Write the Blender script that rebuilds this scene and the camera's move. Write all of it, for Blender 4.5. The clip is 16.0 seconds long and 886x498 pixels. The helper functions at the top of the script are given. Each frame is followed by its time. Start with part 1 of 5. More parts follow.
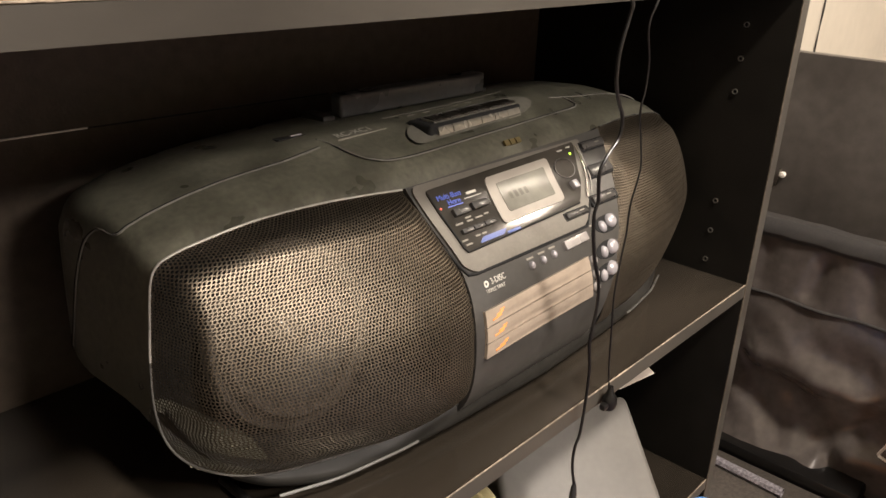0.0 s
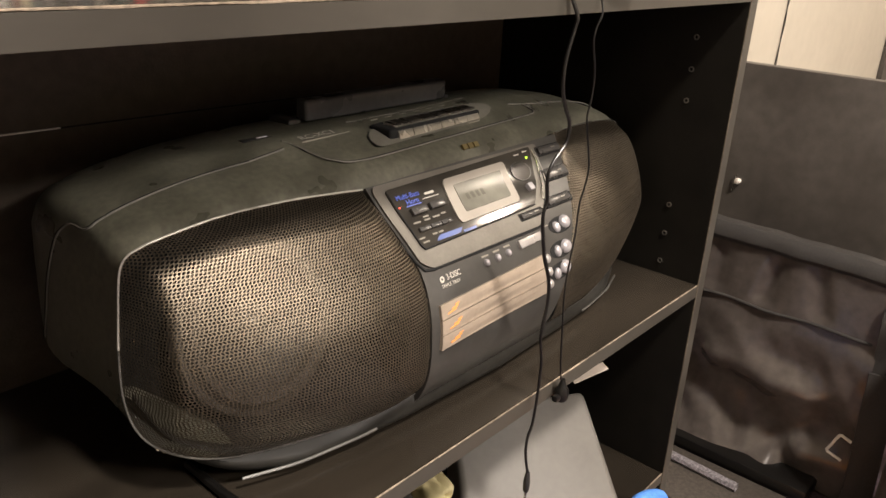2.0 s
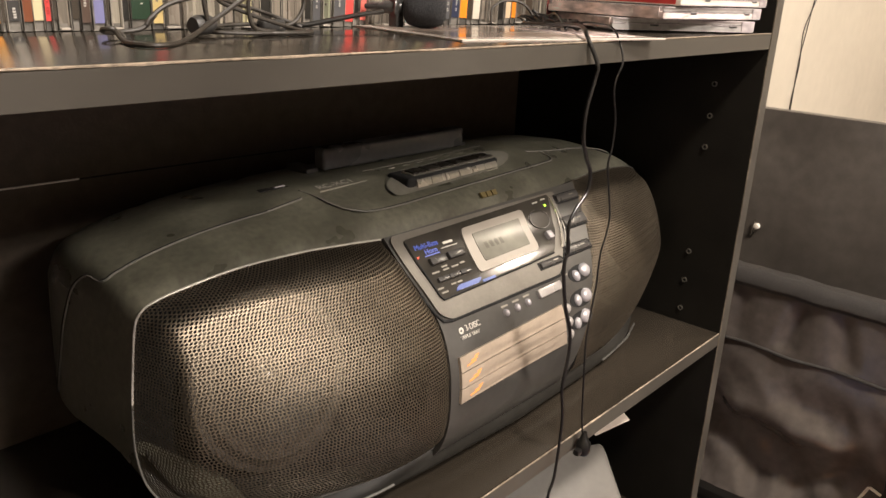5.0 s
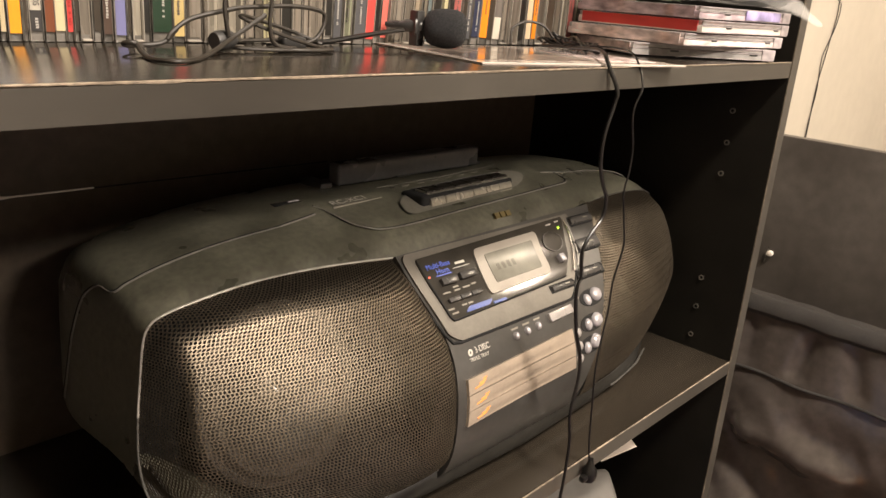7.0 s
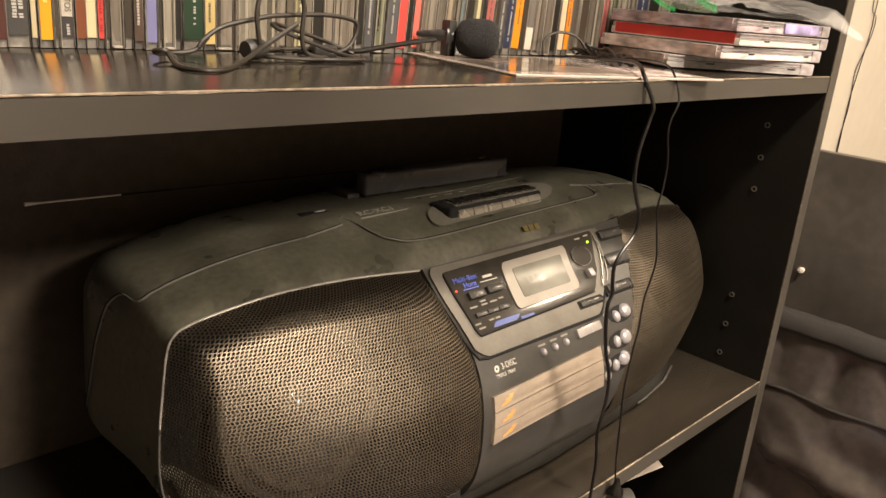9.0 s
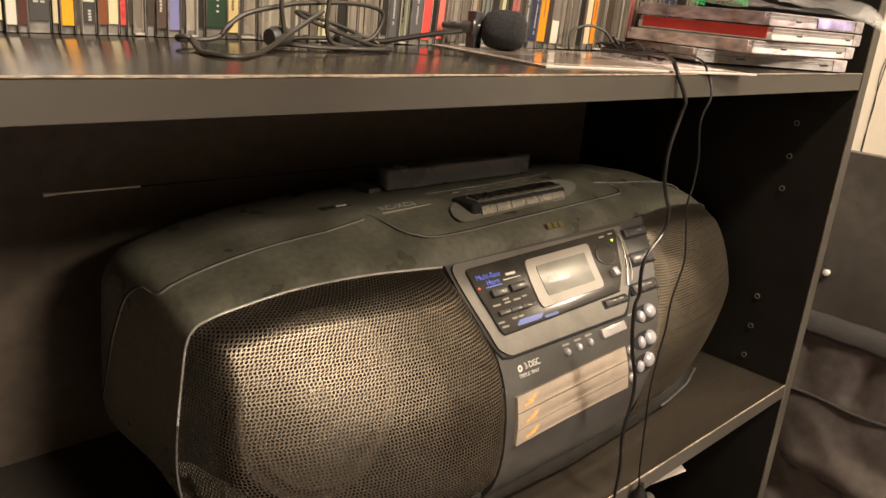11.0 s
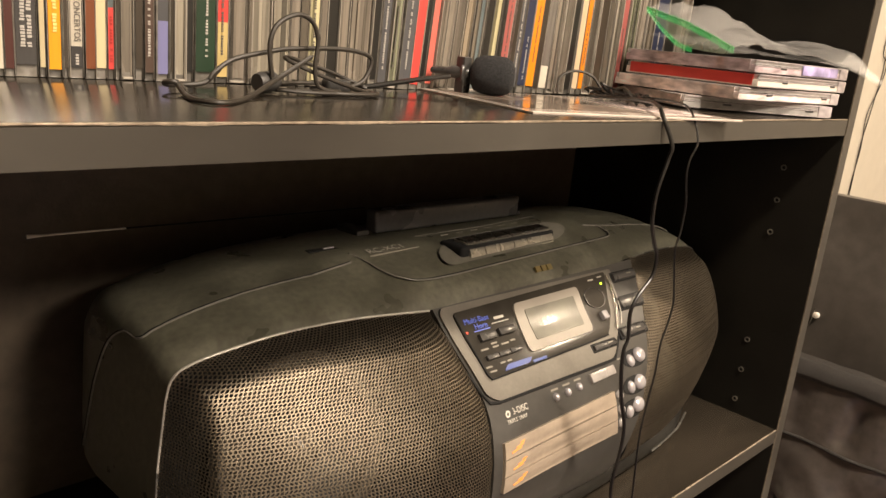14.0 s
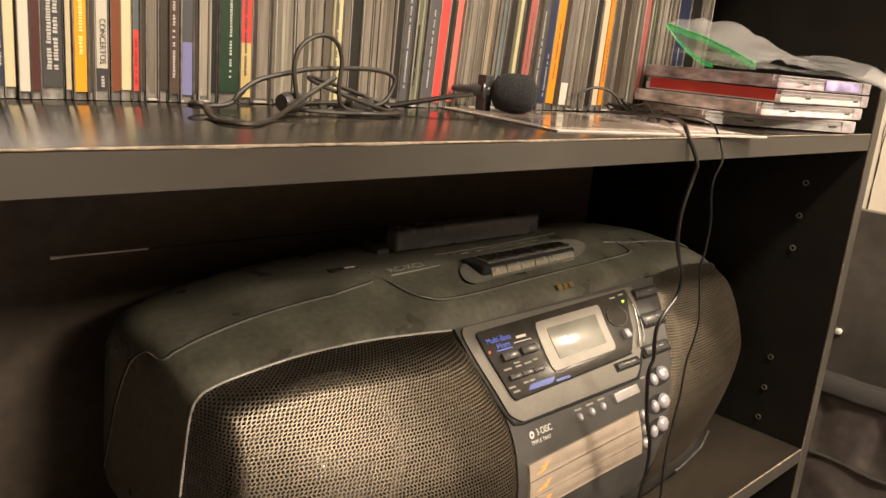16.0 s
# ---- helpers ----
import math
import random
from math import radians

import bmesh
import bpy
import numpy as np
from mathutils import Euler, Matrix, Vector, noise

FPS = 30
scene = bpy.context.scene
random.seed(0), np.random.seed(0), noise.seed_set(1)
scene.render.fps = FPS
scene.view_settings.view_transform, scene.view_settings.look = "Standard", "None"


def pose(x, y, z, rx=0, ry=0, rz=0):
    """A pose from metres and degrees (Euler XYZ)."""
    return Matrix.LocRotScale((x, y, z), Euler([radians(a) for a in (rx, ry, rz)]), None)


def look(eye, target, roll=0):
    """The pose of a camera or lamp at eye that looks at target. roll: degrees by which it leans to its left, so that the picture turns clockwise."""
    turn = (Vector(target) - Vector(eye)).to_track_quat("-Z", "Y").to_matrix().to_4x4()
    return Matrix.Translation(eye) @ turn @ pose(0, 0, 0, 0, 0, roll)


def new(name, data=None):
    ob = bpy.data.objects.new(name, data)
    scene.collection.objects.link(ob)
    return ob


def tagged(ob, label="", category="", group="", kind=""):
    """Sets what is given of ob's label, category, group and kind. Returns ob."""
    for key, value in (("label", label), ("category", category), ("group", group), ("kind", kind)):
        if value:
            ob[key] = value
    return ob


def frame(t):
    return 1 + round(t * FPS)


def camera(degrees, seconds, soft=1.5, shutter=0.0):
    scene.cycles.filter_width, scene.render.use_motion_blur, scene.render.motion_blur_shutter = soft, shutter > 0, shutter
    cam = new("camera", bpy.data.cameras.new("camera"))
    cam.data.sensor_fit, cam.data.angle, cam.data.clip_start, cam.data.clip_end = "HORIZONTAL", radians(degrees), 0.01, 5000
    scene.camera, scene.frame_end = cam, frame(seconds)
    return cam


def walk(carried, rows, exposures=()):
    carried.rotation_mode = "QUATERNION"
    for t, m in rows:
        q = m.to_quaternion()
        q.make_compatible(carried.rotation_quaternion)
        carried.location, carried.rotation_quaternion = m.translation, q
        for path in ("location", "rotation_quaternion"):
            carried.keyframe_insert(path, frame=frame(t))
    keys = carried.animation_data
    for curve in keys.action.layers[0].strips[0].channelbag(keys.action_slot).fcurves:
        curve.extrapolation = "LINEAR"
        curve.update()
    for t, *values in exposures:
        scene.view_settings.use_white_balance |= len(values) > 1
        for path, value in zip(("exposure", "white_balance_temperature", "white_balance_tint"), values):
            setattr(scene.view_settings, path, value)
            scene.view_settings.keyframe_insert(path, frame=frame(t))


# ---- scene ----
cam = camera(59.2, 16.0)
PATH = [
    (0, (0.045, -0.256, 0.662), (1.42, 0.977, -0.105), 2.1),
    (0.5, (0.035, -0.278, 0.672), (1.443, 0.907, -0.111), 2.7),
    (1, (0.027, -0.294, 0.662), (1.411, 0.876, -0.182), 1.6),
    (1.5, (0.027, -0.299, 0.665), (1.438, 0.869, -0.136), 2.5),
    (2, (0.033, -0.287, 0.667), (1.449, 0.911, -0.08), 3.0),
    (2.5, (0.032, -0.286, 0.661), (1.445, 0.941, -0.043), 2.0),
    (3, (0.032, -0.286, 0.66), (1.448, 0.954, -0.016), 1.6),
    (3.5, (0.032, -0.286, 0.66), (1.451, 0.958, -0.003), 1.7),
    (4, (0.034, -0.283, 0.664), (1.453, 0.963, 0.006), 2.0),
    (6.5, (0.038, -0.272, 0.672), (1.455, 0.99, 0.038), 3.9),
    (7, (0.039, -0.271, 0.675), (1.45, 1.002, 0.05), 4.4),
    (7.5, (0.047, -0.267, 0.692), (1.449, 1.017, 0.07), 4.7),
    (8, (0.044, -0.257, 0.68), (1.438, 1.039, 0.067), 5.0),
    (8.5, (0.043, -0.26, 0.676), (1.428, 1.047, 0.065), 5.0),
    (9, (0.043, -0.26, 0.676), (1.42, 1.055, 0.063), 5.0),
    (11.5, (0.046, -0.246, 0.669), (1.389, 1.103, 0.055), 5.3),
    (12, (0.046, -0.245, 0.671), (1.381, 1.115, 0.065), 5.2),
    (12.5, (0.05, -0.262, 0.67), (1.413, 1.069, 0.062), 5.4),
    (13, (0.052, -0.253, 0.675), (1.461, 1.054, 0.122), 6.5),
    (13.5, (0.049, -0.249, 0.676), (1.449, 1.081, 0.155), 6.3),
    (14, (0.05, -0.248, 0.673), (1.43, 1.103, 0.15), 5.7),
    (14.5, (0.051, -0.247, 0.674), (1.421, 1.111, 0.146), 5.4),
    (15, (0.049, -0.24, 0.674), (1.418, 1.131, 0.177), 5.0),
    (15.5, (0.048, -0.239, 0.674), (1.415, 1.137, 0.187), 5.0),
    (16, (0.048, -0.24, 0.674), (1.41, 1.14, 0.185), 5.2),
]
EXPOSURES = [(0, 0.66, 5850, 10), (4, 0.70, 5900, 10), (7, 0.72, 6150, 10), (8.5, 0.70, 6500, 10), (16, 0.64, 6600, 10)]
walk(cam, [(t, look(eye, target, roll)) for t, eye, target, roll in PATH], EXPOSURES)

# ---- world and lights ----
world = bpy.data.worlds.new("room_world")
scene.world = world
world.use_nodes = True
world.node_tree.nodes["Background"].inputs["Color"].default_value = (0.9, 0.8, 0.66, 1)
world.node_tree.nodes["Background"].inputs["Strength"].default_value = 0.045


def area_lamp(name, eye, target, size, watts, colour):
    data = bpy.data.lights.new(name, "AREA")
    data.shape, data.size, data.energy, data.color = "DISK", size, watts, colour
    ob = new(name, data)
    ob.matrix_world = look(eye, target)
    return ob


# a warm shaded lamp beside the bookcase, out of view, and two unseen ceiling lights
bulb = bpy.data.lights.new("side_lamp_light", "POINT")
bulb.energy, bulb.color, bulb.shadow_soft_size = 20, (1.0, 0.80, 0.58), 0.032
new("side_lamp_light", bulb).location = (2.04, -0.585, 1.575)
# broad fill added to brighten the boombox top; no such fitting is known
area_lamp("ceiling_lamp_light", (0.85, -2.9, 2.36), (0.5, -1.4, 0.3), 0.9, 140, (1.0, 0.84, 0.67))
# small unseen light, placed by the shadow edges on case and grille
area_lamp("ceiling_lamp_light", (0.35, -1.12, 2.36), (0.4, -0.4, 0.3), 0.25, 54, (1.0, 0.84, 0.67))


# ---- materials ----
def material(name, colour, rough=0.5, metal=0.0, grain=0.0, scale=60.0, blotch=0.0, bump=0.0, bump_scale=400.0,
             spec=0.5, coat=0.0, alpha=1.0, transmission=0.0, emission=None, glow=0.0, per_object=0.0, stretch=(1, 1, 1)):
    m = bpy.data.materials.new(name)
    m.use_nodes = True
    n, l = m.node_tree.nodes, m.node_tree.links
    b = n["Principled BSDF"]
    b.inputs["Roughness"].default_value = rough
    b.inputs["Metallic"].default_value = metal
    b.inputs["Specular IOR Level"].default_value = spec
    b.inputs["Coat Weight"].default_value = coat
    b.inputs["Coat Roughness"].default_value = 0.08
    b.inputs["Alpha"].default_value = alpha
    b.inputs["Transmission Weight"].default_value = transmission
    b.inputs["Base Color"].default_value = (*colour, 1)
    if emission:
        b.inputs["Emission Color"].default_value = (*emission, 1)
        b.inputs["Emission Strength"].default_value = glow
    if not (grain or blotch or bump or per_object):
        return m
    co = n.new("ShaderNodeTexCoord")
    mp = n.new("ShaderNodeMapping")
    mp.inputs["Scale"].default_value = stretch
    l.new(co.outputs["Object"], mp.inputs["Vector"])
    col = None

    def mix(fac_socket, amount, last):
        r = n.new("ShaderNodeMapRange")
        r.inputs["From Min"].default_value, r.inputs["From Max"].default_value = 0.3, 0.7
        r.inputs["To Min"].default_value, r.inputs["To Max"].default_value = 1 - amount, 1 + amount
        l.new(fac_socket, r.inputs["Value"])
        v = n.new("ShaderNodeVectorMath")
        v.operation = "SCALE"
        if last is None:
            v.inputs[0].default_value = colour
        else:
            l.new(last, v.inputs[0])
        l.new(r.outputs["Result"], v.inputs["Scale"])
        return v.outputs["Vector"]

    for amount, size, detail in ((grain, scale, 6), (blotch, scale * 0.12, 3)):
        if amount:
            t = n.new("ShaderNodeTexNoise")
            t.inputs["Scale"].default_value, t.inputs["Detail"].default_value = size, detail
            l.new(mp.outputs["Vector"], t.inputs["Vector"])
            col = mix(t.outputs["Fac"], amount, col)
            if size != scale:
                r = n.new("ShaderNodeMapRange")
                r.inputs["From Min"].default_value, r.inputs["From Max"].default_value = 0.35, 0.65
                r.inputs["To Min"].default_value, r.inputs["To Max"].default_value = max(0.02, rough - 0.35 * amount), min(1, rough + 0.35 * amount)
                l.new(t.outputs["Fac"], r.inputs["Value"])
                l.new(r.outputs["Result"], b.inputs["Roughness"])
    if per_object:
        info = n.new("ShaderNodeObjectInfo")
        col = mix(info.outputs["Random"], per_object, col)
    if col:
        l.new(col, b.inputs["Base Color"])
    if bump:
        t = n.new("ShaderNodeTexNoise")
        t.inputs["Scale"].default_value, t.inputs["Detail"].default_value = bump_scale, 4
        l.new(mp.outputs["Vector"], t.inputs["Vector"])
        bm_ = n.new("ShaderNodeBump")
        bm_.inputs["Strength"].default_value, bm_.inputs["Distance"].default_value = bump, 0.002
        l.new(t.outputs["Fac"], bm_.inputs["Height"])
        l.new(bm_.outputs["Normal"], b.inputs["Normal"])
    return m


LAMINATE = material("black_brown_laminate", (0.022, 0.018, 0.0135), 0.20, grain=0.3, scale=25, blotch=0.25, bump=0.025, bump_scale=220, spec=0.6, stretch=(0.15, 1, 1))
LAMINATE_EDGE = material("laminate_edge_band", (0.054, 0.049, 0.041), 0.40, grain=0.08, scale=60, blotch=0.3, bump=0.02, bump_scale=500, stretch=(0.5, 1, 1))
WORN_EDGE = material("worn_chipboard_arris", (0.21, 0.17, 0.125), 0.6, grain=0.5, scale=220, blotch=0.5)
LIT_ARRIS = material("lit_arris", (0.15, 0.125, 0.095), 0.5, grain=0.5, scale=160, blotch=0.5)
BACKBOARD = material("dark_hardboard", (0.080, 0.062, 0.045), 0.5, grain=0.2, scale=80, bump=0.1)
WALL = material("cream_wall_paint", (0.50, 0.455, 0.375), 0.8, grain=0.03, scale=30, blotch=0.05, bump=0.1, bump_scale=250)
CEIL = material("ceiling_white", (0.75, 0.72, 0.66), 0.9, grain=0.02)
CARPET = material("purple_grey_carpet", (0.08, 0.057, 0.073), 0.95, grain=0.5, scale=300, blotch=0.3, bump=1.0, bump_scale=700)
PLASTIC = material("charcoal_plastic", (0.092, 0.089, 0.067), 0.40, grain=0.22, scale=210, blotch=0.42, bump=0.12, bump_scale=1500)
BLACK = material("black_void", (0.004, 0.004, 0.004), 0.9)
SLEEVE = material("dull_metal_sleeve", (0.4500, 0.4275, 0.3750), 0.30, metal=0.9, grain=0.2, scale=900)
GRILLE = material("dark_bronze_perforated_steel", (0.150, 0.126, 0.094), 0.46, metal=0.85, grain=0.12, scale=200, blotch=0.1)
RIM = material("charcoal_rim", (0.075, 0.072, 0.066), 0.28, grain=0.15, scale=150, blotch=0.2)
CONE = material("speaker_paper", (0.014, 0.0125, 0.011), 0.6, grain=0.3, scale=300, bump=0.3)
SURROUND = material("speaker_rubber", (0.055, 0.049, 0.042), 0.35, grain=0.1)
DUST_CAP = material("glossy_dust_cap", (0.09, 0.081, 0.070), 0.16, grain=0.1)
PEWTER = material("pewter_lacquer", (0.14, 0.13, 0.112), 0.42, metal=0.2, grain=0.06, scale=400, blotch=0.1)
GLOSS = material("smoked_gloss_plastic", (0.026, 0.0235, 0.020), 0.10, grain=0.2, spec=0.22)
PANEL = material("charcoal_panel", (0.040, 0.038, 0.035), 0.40, grain=0.1, scale=200, blotch=0.2)
LCD_FRAME = material("lcd_pale_frame", (0.28, 0.255, 0.22), 0.4, metal=0.0, grain=0.05)
LCD = material("lcd_glass", (0.125, 0.12, 0.10), 0.07, grain=0.15, scale=60, blotch=0.3, spec=0.05)
LCD_INK = material("lcd_faint_segments", (0.112, 0.108, 0.089), 0.08, spec=0.05)
TRAY = material("champagne_tray", (0.38, 0.315, 0.25), 0.33, metal=0.35, grain=0.05, scale=300, blotch=0.12)
TRAY_INK = material("orange_print", (0.85, 0.32, 0.08), 0.5)
WHITE_INK = material("white_print", (0.52, 0.50, 0.45), 0.5)
BLUE_INK = material("blue_print", (0.10, 0.15, 0.62), 0.4)
GOLD_INK = material("gold_badge", (0.30, 0.24, 0.11), 0.35, metal=0.7)
KEY = material("dark_button", (0.035, 0.034, 0.033), 0.3, grain=0.1, scale=300, blotch=0.2)
# dark brown-black that paints the shade on the key tops
KEY_TOP = material("shaded_key_top", (0.016, 0.014, 0.011), 0.25, grain=0.1, scale=300, blotch=0.3)
KEY_SILVER = material("satin_grey_key", (0.3000, 0.2856, 0.2460), 0.26, metal=0.6, grain=0.1, scale=250, blotch=0.25)
PEARL = material("pearl_button", (0.38, 0.365, 0.38), 0.22, metal=0.3, coat=0.4, grain=0.04)
RED_LED = material("red_led", (0.5, 0.03, 0.02), 0.3, emission=(1.0, 0.12, 0.06), glow=1.2)
GREEN_LED = material("green_led", (0.3, 0.5, 0.03), 0.3, emission=(0.62, 0.95, 0.05), glow=1.6)
CHROME = material("dull_chrome", (0.62, 0.60, 0.56), 0.2, metal=1.0, grain=0.1)
CABLE = material("black_cable_sheath", (0.006, 0.0055, 0.005), 0.32, grain=0.1)
CABLE_GREY = material("worn_cable_sheath", (0.024, 0.0195, 0.0145), 0.52, grain=0.2, scale=300)
FOAM = material("black_foam", (0.018, 0.018, 0.020), 0.95, grain=0.6, scale=900, bump=1.0, bump_scale=1400)
VINYL = material("black_vinyl", (0.0936, 0.0806, 0.0728), 0.22, spec=0.7, grain=0.15, scale=80, blotch=0.12, bump=0.06, bump_scale=600)
WEBBING = material("dark_webbing", (0.024, 0.021, 0.019), 0.6, grain=0.3, scale=500, bump=0.5, bump_scale=1500)
BOARD = material("black_board", (0.066, 0.058, 0.051), 0.42, grain=0.15, scale=60, blotch=0.3, bump=0.06)
CASE_GREY = material("warm_grey_plastic", (0.120, 0.113, 0.102), 0.5, grain=0.06, scale=120, blotch=0.15, bump=0.2, bump_scale=1500)
BLUE = material("bright_blue_webbing", (0.10, 0.27, 0.74), 0.5, grain=0.2, scale=300, bump=0.3, bump_scale=900)
LILAC = material("lilac_plastic", (0.21, 0.19, 0.36), 0.3, grain=0.05)
CREAM = material("cream_crumpled_paper", (0.34, 0.30, 0.16), 0.6, grain=0.1, scale=80, blotch=0.2, bump=0.2, bump_scale=100)
PAPER = material("white_card", (0.66, 0.61, 0.55), 0.45, grain=0.05, scale=60, blotch=0.08)
ORANGE = material("orange_card", (0.40, 0.15, 0.02), 0.5, grain=0.1, scale=80)
CLEAR = material("clear_case_plastic", (0.62, 0.60, 0.58), 0.12, grain=0.15, scale=150, blotch=0.2, transmission=0.0, alpha=0.55)
CLEAR_SMOKE = material("case_edge_plastic", (0.17, 0.158, 0.14), 0.16, grain=0.35, scale=120, blotch=0.35, coat=0.3, per_object=0.35)
FILM = material("thin_clear_film", (0.70, 0.685, 0.66), 0.09, alpha=0.22, grain=0.05, coat=0.5)
FLAP = material("milky_green_film", (0.55, 0.66, 0.52), 0.2, alpha=0.38, grain=0.1)
GREEN = material("green_zip", (0.05, 0.50, 0.14), 0.3, alpha=0.42)
HANDLE = material("slate_handle", (0.0743, 0.0756, 0.0783), 0.30, grain=0.1, scale=200, blotch=0.2)
# shelf laminate darkened and dulled, painting the little light on the sides
SIDE_LAM = material("dimmed_side_laminate", (0.0085, 0.0074, 0.0055), 0.5, spec=0.18, grain=0.25, scale=25, blotch=0.2, bump=0.1, bump_scale=300)
# darker and less shiny than the body plastic
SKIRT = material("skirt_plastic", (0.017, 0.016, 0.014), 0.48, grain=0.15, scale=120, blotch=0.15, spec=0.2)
# pale colour for the painted rim highlight and the display trim
RIM_BRIGHT = material("satin_rim", (0.42, 0.40, 0.365), 0.3, metal=0.2, grain=0.15, scale=150, blotch=0.2)
SOFT_KEY = material("charcoal_key", (0.045, 0.043, 0.041), 0.28, grain=0.1, scale=300, blotch=0.2)
MODEL_INK = material("pale_model_print", (0.40, 0.385, 0.34), 0.45)
DULL_INK = material("dull_white_print", (0.22, 0.205, 0.175), 0.5)
# blue that paints a reflected streak in the display window
BLUE_DEEP = material("blue_streak_paint", (0.03, 0.06, 0.26), 0.3)
DULL_PEARL = material("dull_pearl_button", (0.36, 0.34, 0.33), 0.3, metal=0.3, grain=0.06, scale=200, blotch=0.15)
WELL = material("satin_well", (0.20, 0.19, 0.16), 0.36, metal=0.2, grain=0.1, scale=250, blotch=0.25)
LEAF = material("glossy_leaflet_print", (0.40, 0.35, 0.31), 0.2, grain=0.15, scale=60, blotch=0.3, coat=0.3)
LEAF_DARK = material("leaflet_picture", (0.15, 0.12, 0.10), 0.22, grain=0.4, scale=90, blotch=0.5, coat=0.3)
WOOL = material("grey_fluff_edge", (0.20, 0.185, 0.20), 0.95, grain=0.5, scale=300, bump=1.0, bump_scale=500)
MAT = material("shaded_taupe_mat", (0.050, 0.041, 0.033), 0.8, grain=0.3, scale=200, bump=0.4, bump_scale=500)
# paler than the body, painting the highlight along seams and lid edges
RIM_MID = material("pale_seam_line", (0.17, 0.162, 0.145), 0.32, grain=0.15, scale=150, blotch=0.2)
EDGE_CLEAR = material("bright_case_edge", (0.38, 0.345, 0.35), 0.12, grain=0.3, scale=140, blotch=0.3, coat=0.3)
EDGE_DIM = material("clear_case_edge", (0.33, 0.30, 0.26), 0.12, grain=0.3, scale=140, blotch=0.4, coat=0.3, stretch=(1, 1, 0.2))
ANTENNA = material("dull_steel_rod", (0.72, 0.70, 0.66), 0.42, metal=0.4, grain=0.1)


# ---- mesh helpers ----
def link_mesh(name, verts, faces, mat, parent=None, smooth=True, label=""):
    me = bpy.data.meshes.new(name)
    me.from_pydata([tuple(v) for v in verts], [], faces)
    me.materials.append(mat)
    if smooth:
        me.polygons.foreach_set("use_smooth", [True] * len(me.polygons))
    me.update()
    ob = new(name, me)
    ob.parent = parent
    if label:
        ob["label"] = label
    return ob


def part(name, bm, mat, parent=None, label="", smooth=True):
    """Link a bmesh as one mesh object under a thing or a part."""
    bmesh.ops.recalc_face_normals(bm, faces=bm.faces)
    me = bpy.data.meshes.new(name)
    bm.to_mesh(me)
    bm.free()
    me.materials.append(mat)
    if smooth:
        me.polygons.foreach_set("use_smooth", [True] * len(me.polygons))
        me.set_sharp_from_angle(angle=radians(38))
    ob = new(name, me)
    ob.parent = parent
    if label:
        ob["label"] = label
    return ob


def thing(name, label, category, group="", kind=""):
    return tagged(new(name), label, category, group, kind)


def box_bm(x0, x1, y0, y1, z0, z1, bevel=0.0, segments=2, bm=None, turn=None):
    bm = bm or bmesh.new()
    got = bmesh.ops.create_cube(bm, size=1)["verts"]
    m = Matrix.Translation(((x0 + x1) / 2, (y0 + y1) / 2, (z0 + z1) / 2)) @ Matrix.Diagonal((x1 - x0, y1 - y0, z1 - z0, 1))
    bmesh.ops.transform(bm, matrix=(turn or Matrix()) @ m, verts=got)
    if bevel:
        edges = list({e for v in got for e in v.link_edges})
        bmesh.ops.bevel(bm, geom=edges, offset=bevel, segments=segments, profile=0.6, affect="EDGES")
    return bm


def tube_bm(points, radius, sides=8, bm=None, closed=False, taper=None):
    """A round tube through the points, with parallel-carried frames."""
    bm = bm or bmesh.new()
    pts = [Vector(p) for p in points]
    rings, up = [], None
    for i, p in enumerate(pts):
        a = pts[max(i - 1, 0)]
        b = pts[min(i + 1, len(pts) - 1)]
        d = (b - a).normalized()
        if up is None:
            up = d.orthogonal().normalized()
        up = (up - d * up.dot(d)).normalized()
        side = d.cross(up)
        r = radius if taper is None else radius * taper[i]
        rings.append([bm.verts.new(p + r * (math.cos(2 * math.pi * k / sides) * up + math.sin(2 * math.pi * k / sides) * side)) for k in range(sides)])
    for r0, r1 in zip(rings, rings[1:]):
        for k in range(sides):
            bm.faces.new((r0[k], r0[(k + 1) % sides], r1[(k + 1) % sides], r1[k]))
    bm.faces.new(rings[0][::-1])
    bm.faces.new(rings[-1])
    return bm


def smooth_line(points, steps=8):
    """Catmull-Rom through the points."""
    p = [Vector(q) for q in points]
    p = [2 * p[0] - p[1]] + p + [2 * p[-1] - p[-2]]
    out = []
    for a, b, c, d in zip(p, p[1:], p[2:], p[3:]):
        for i in range(steps):
            t = i / steps
            out.append(0.5 * (2 * b + (c - a) * t + (2 * a - 5 * b + 4 * c - d) * t * t + (3 * b - a - 3 * c + d) * t ** 3))
    return out + [p[-2]]


def table(pairs, v):
    """Piecewise value with eased joints."""
    xs, ys = zip(*pairs)
    return float(np.interp(v, xs, ys))


def ring_bm(at, axis, r0, r1, proud, sides=20, bm=None, squash=1.0):
    """A flat ring (or a disc, r0 = 0) facing along axis, standing proud of at."""
    bm = bm or bmesh.new()
    d = Vector(axis).normalized()
    u = d.orthogonal().normalized()
    v = d.cross(u)
    o = Vector(at)

    def loop(r, h):
        return [bm.verts.new(o + d * h + r * (math.cos(2 * math.pi * k / sides) * u + squash * math.sin(2 * math.pi * k / sides) * v)) for k in range(sides)]

    outer0, outer1 = loop(r1, 0), loop(r1, proud)
    rows = [outer0, outer1]
    if r0 > 0:
        rows += [loop(r0, proud), loop(r0, 0)]
    for p0, p1 in zip(rows, rows[1:]):
        for k in range(sides):
            bm.faces.new((p0[k], p0[(k + 1) % sides], p1[(k + 1) % sides], p1[k]))
    if r0 <= 0:
        bm.faces.new(outer1)
    return bm


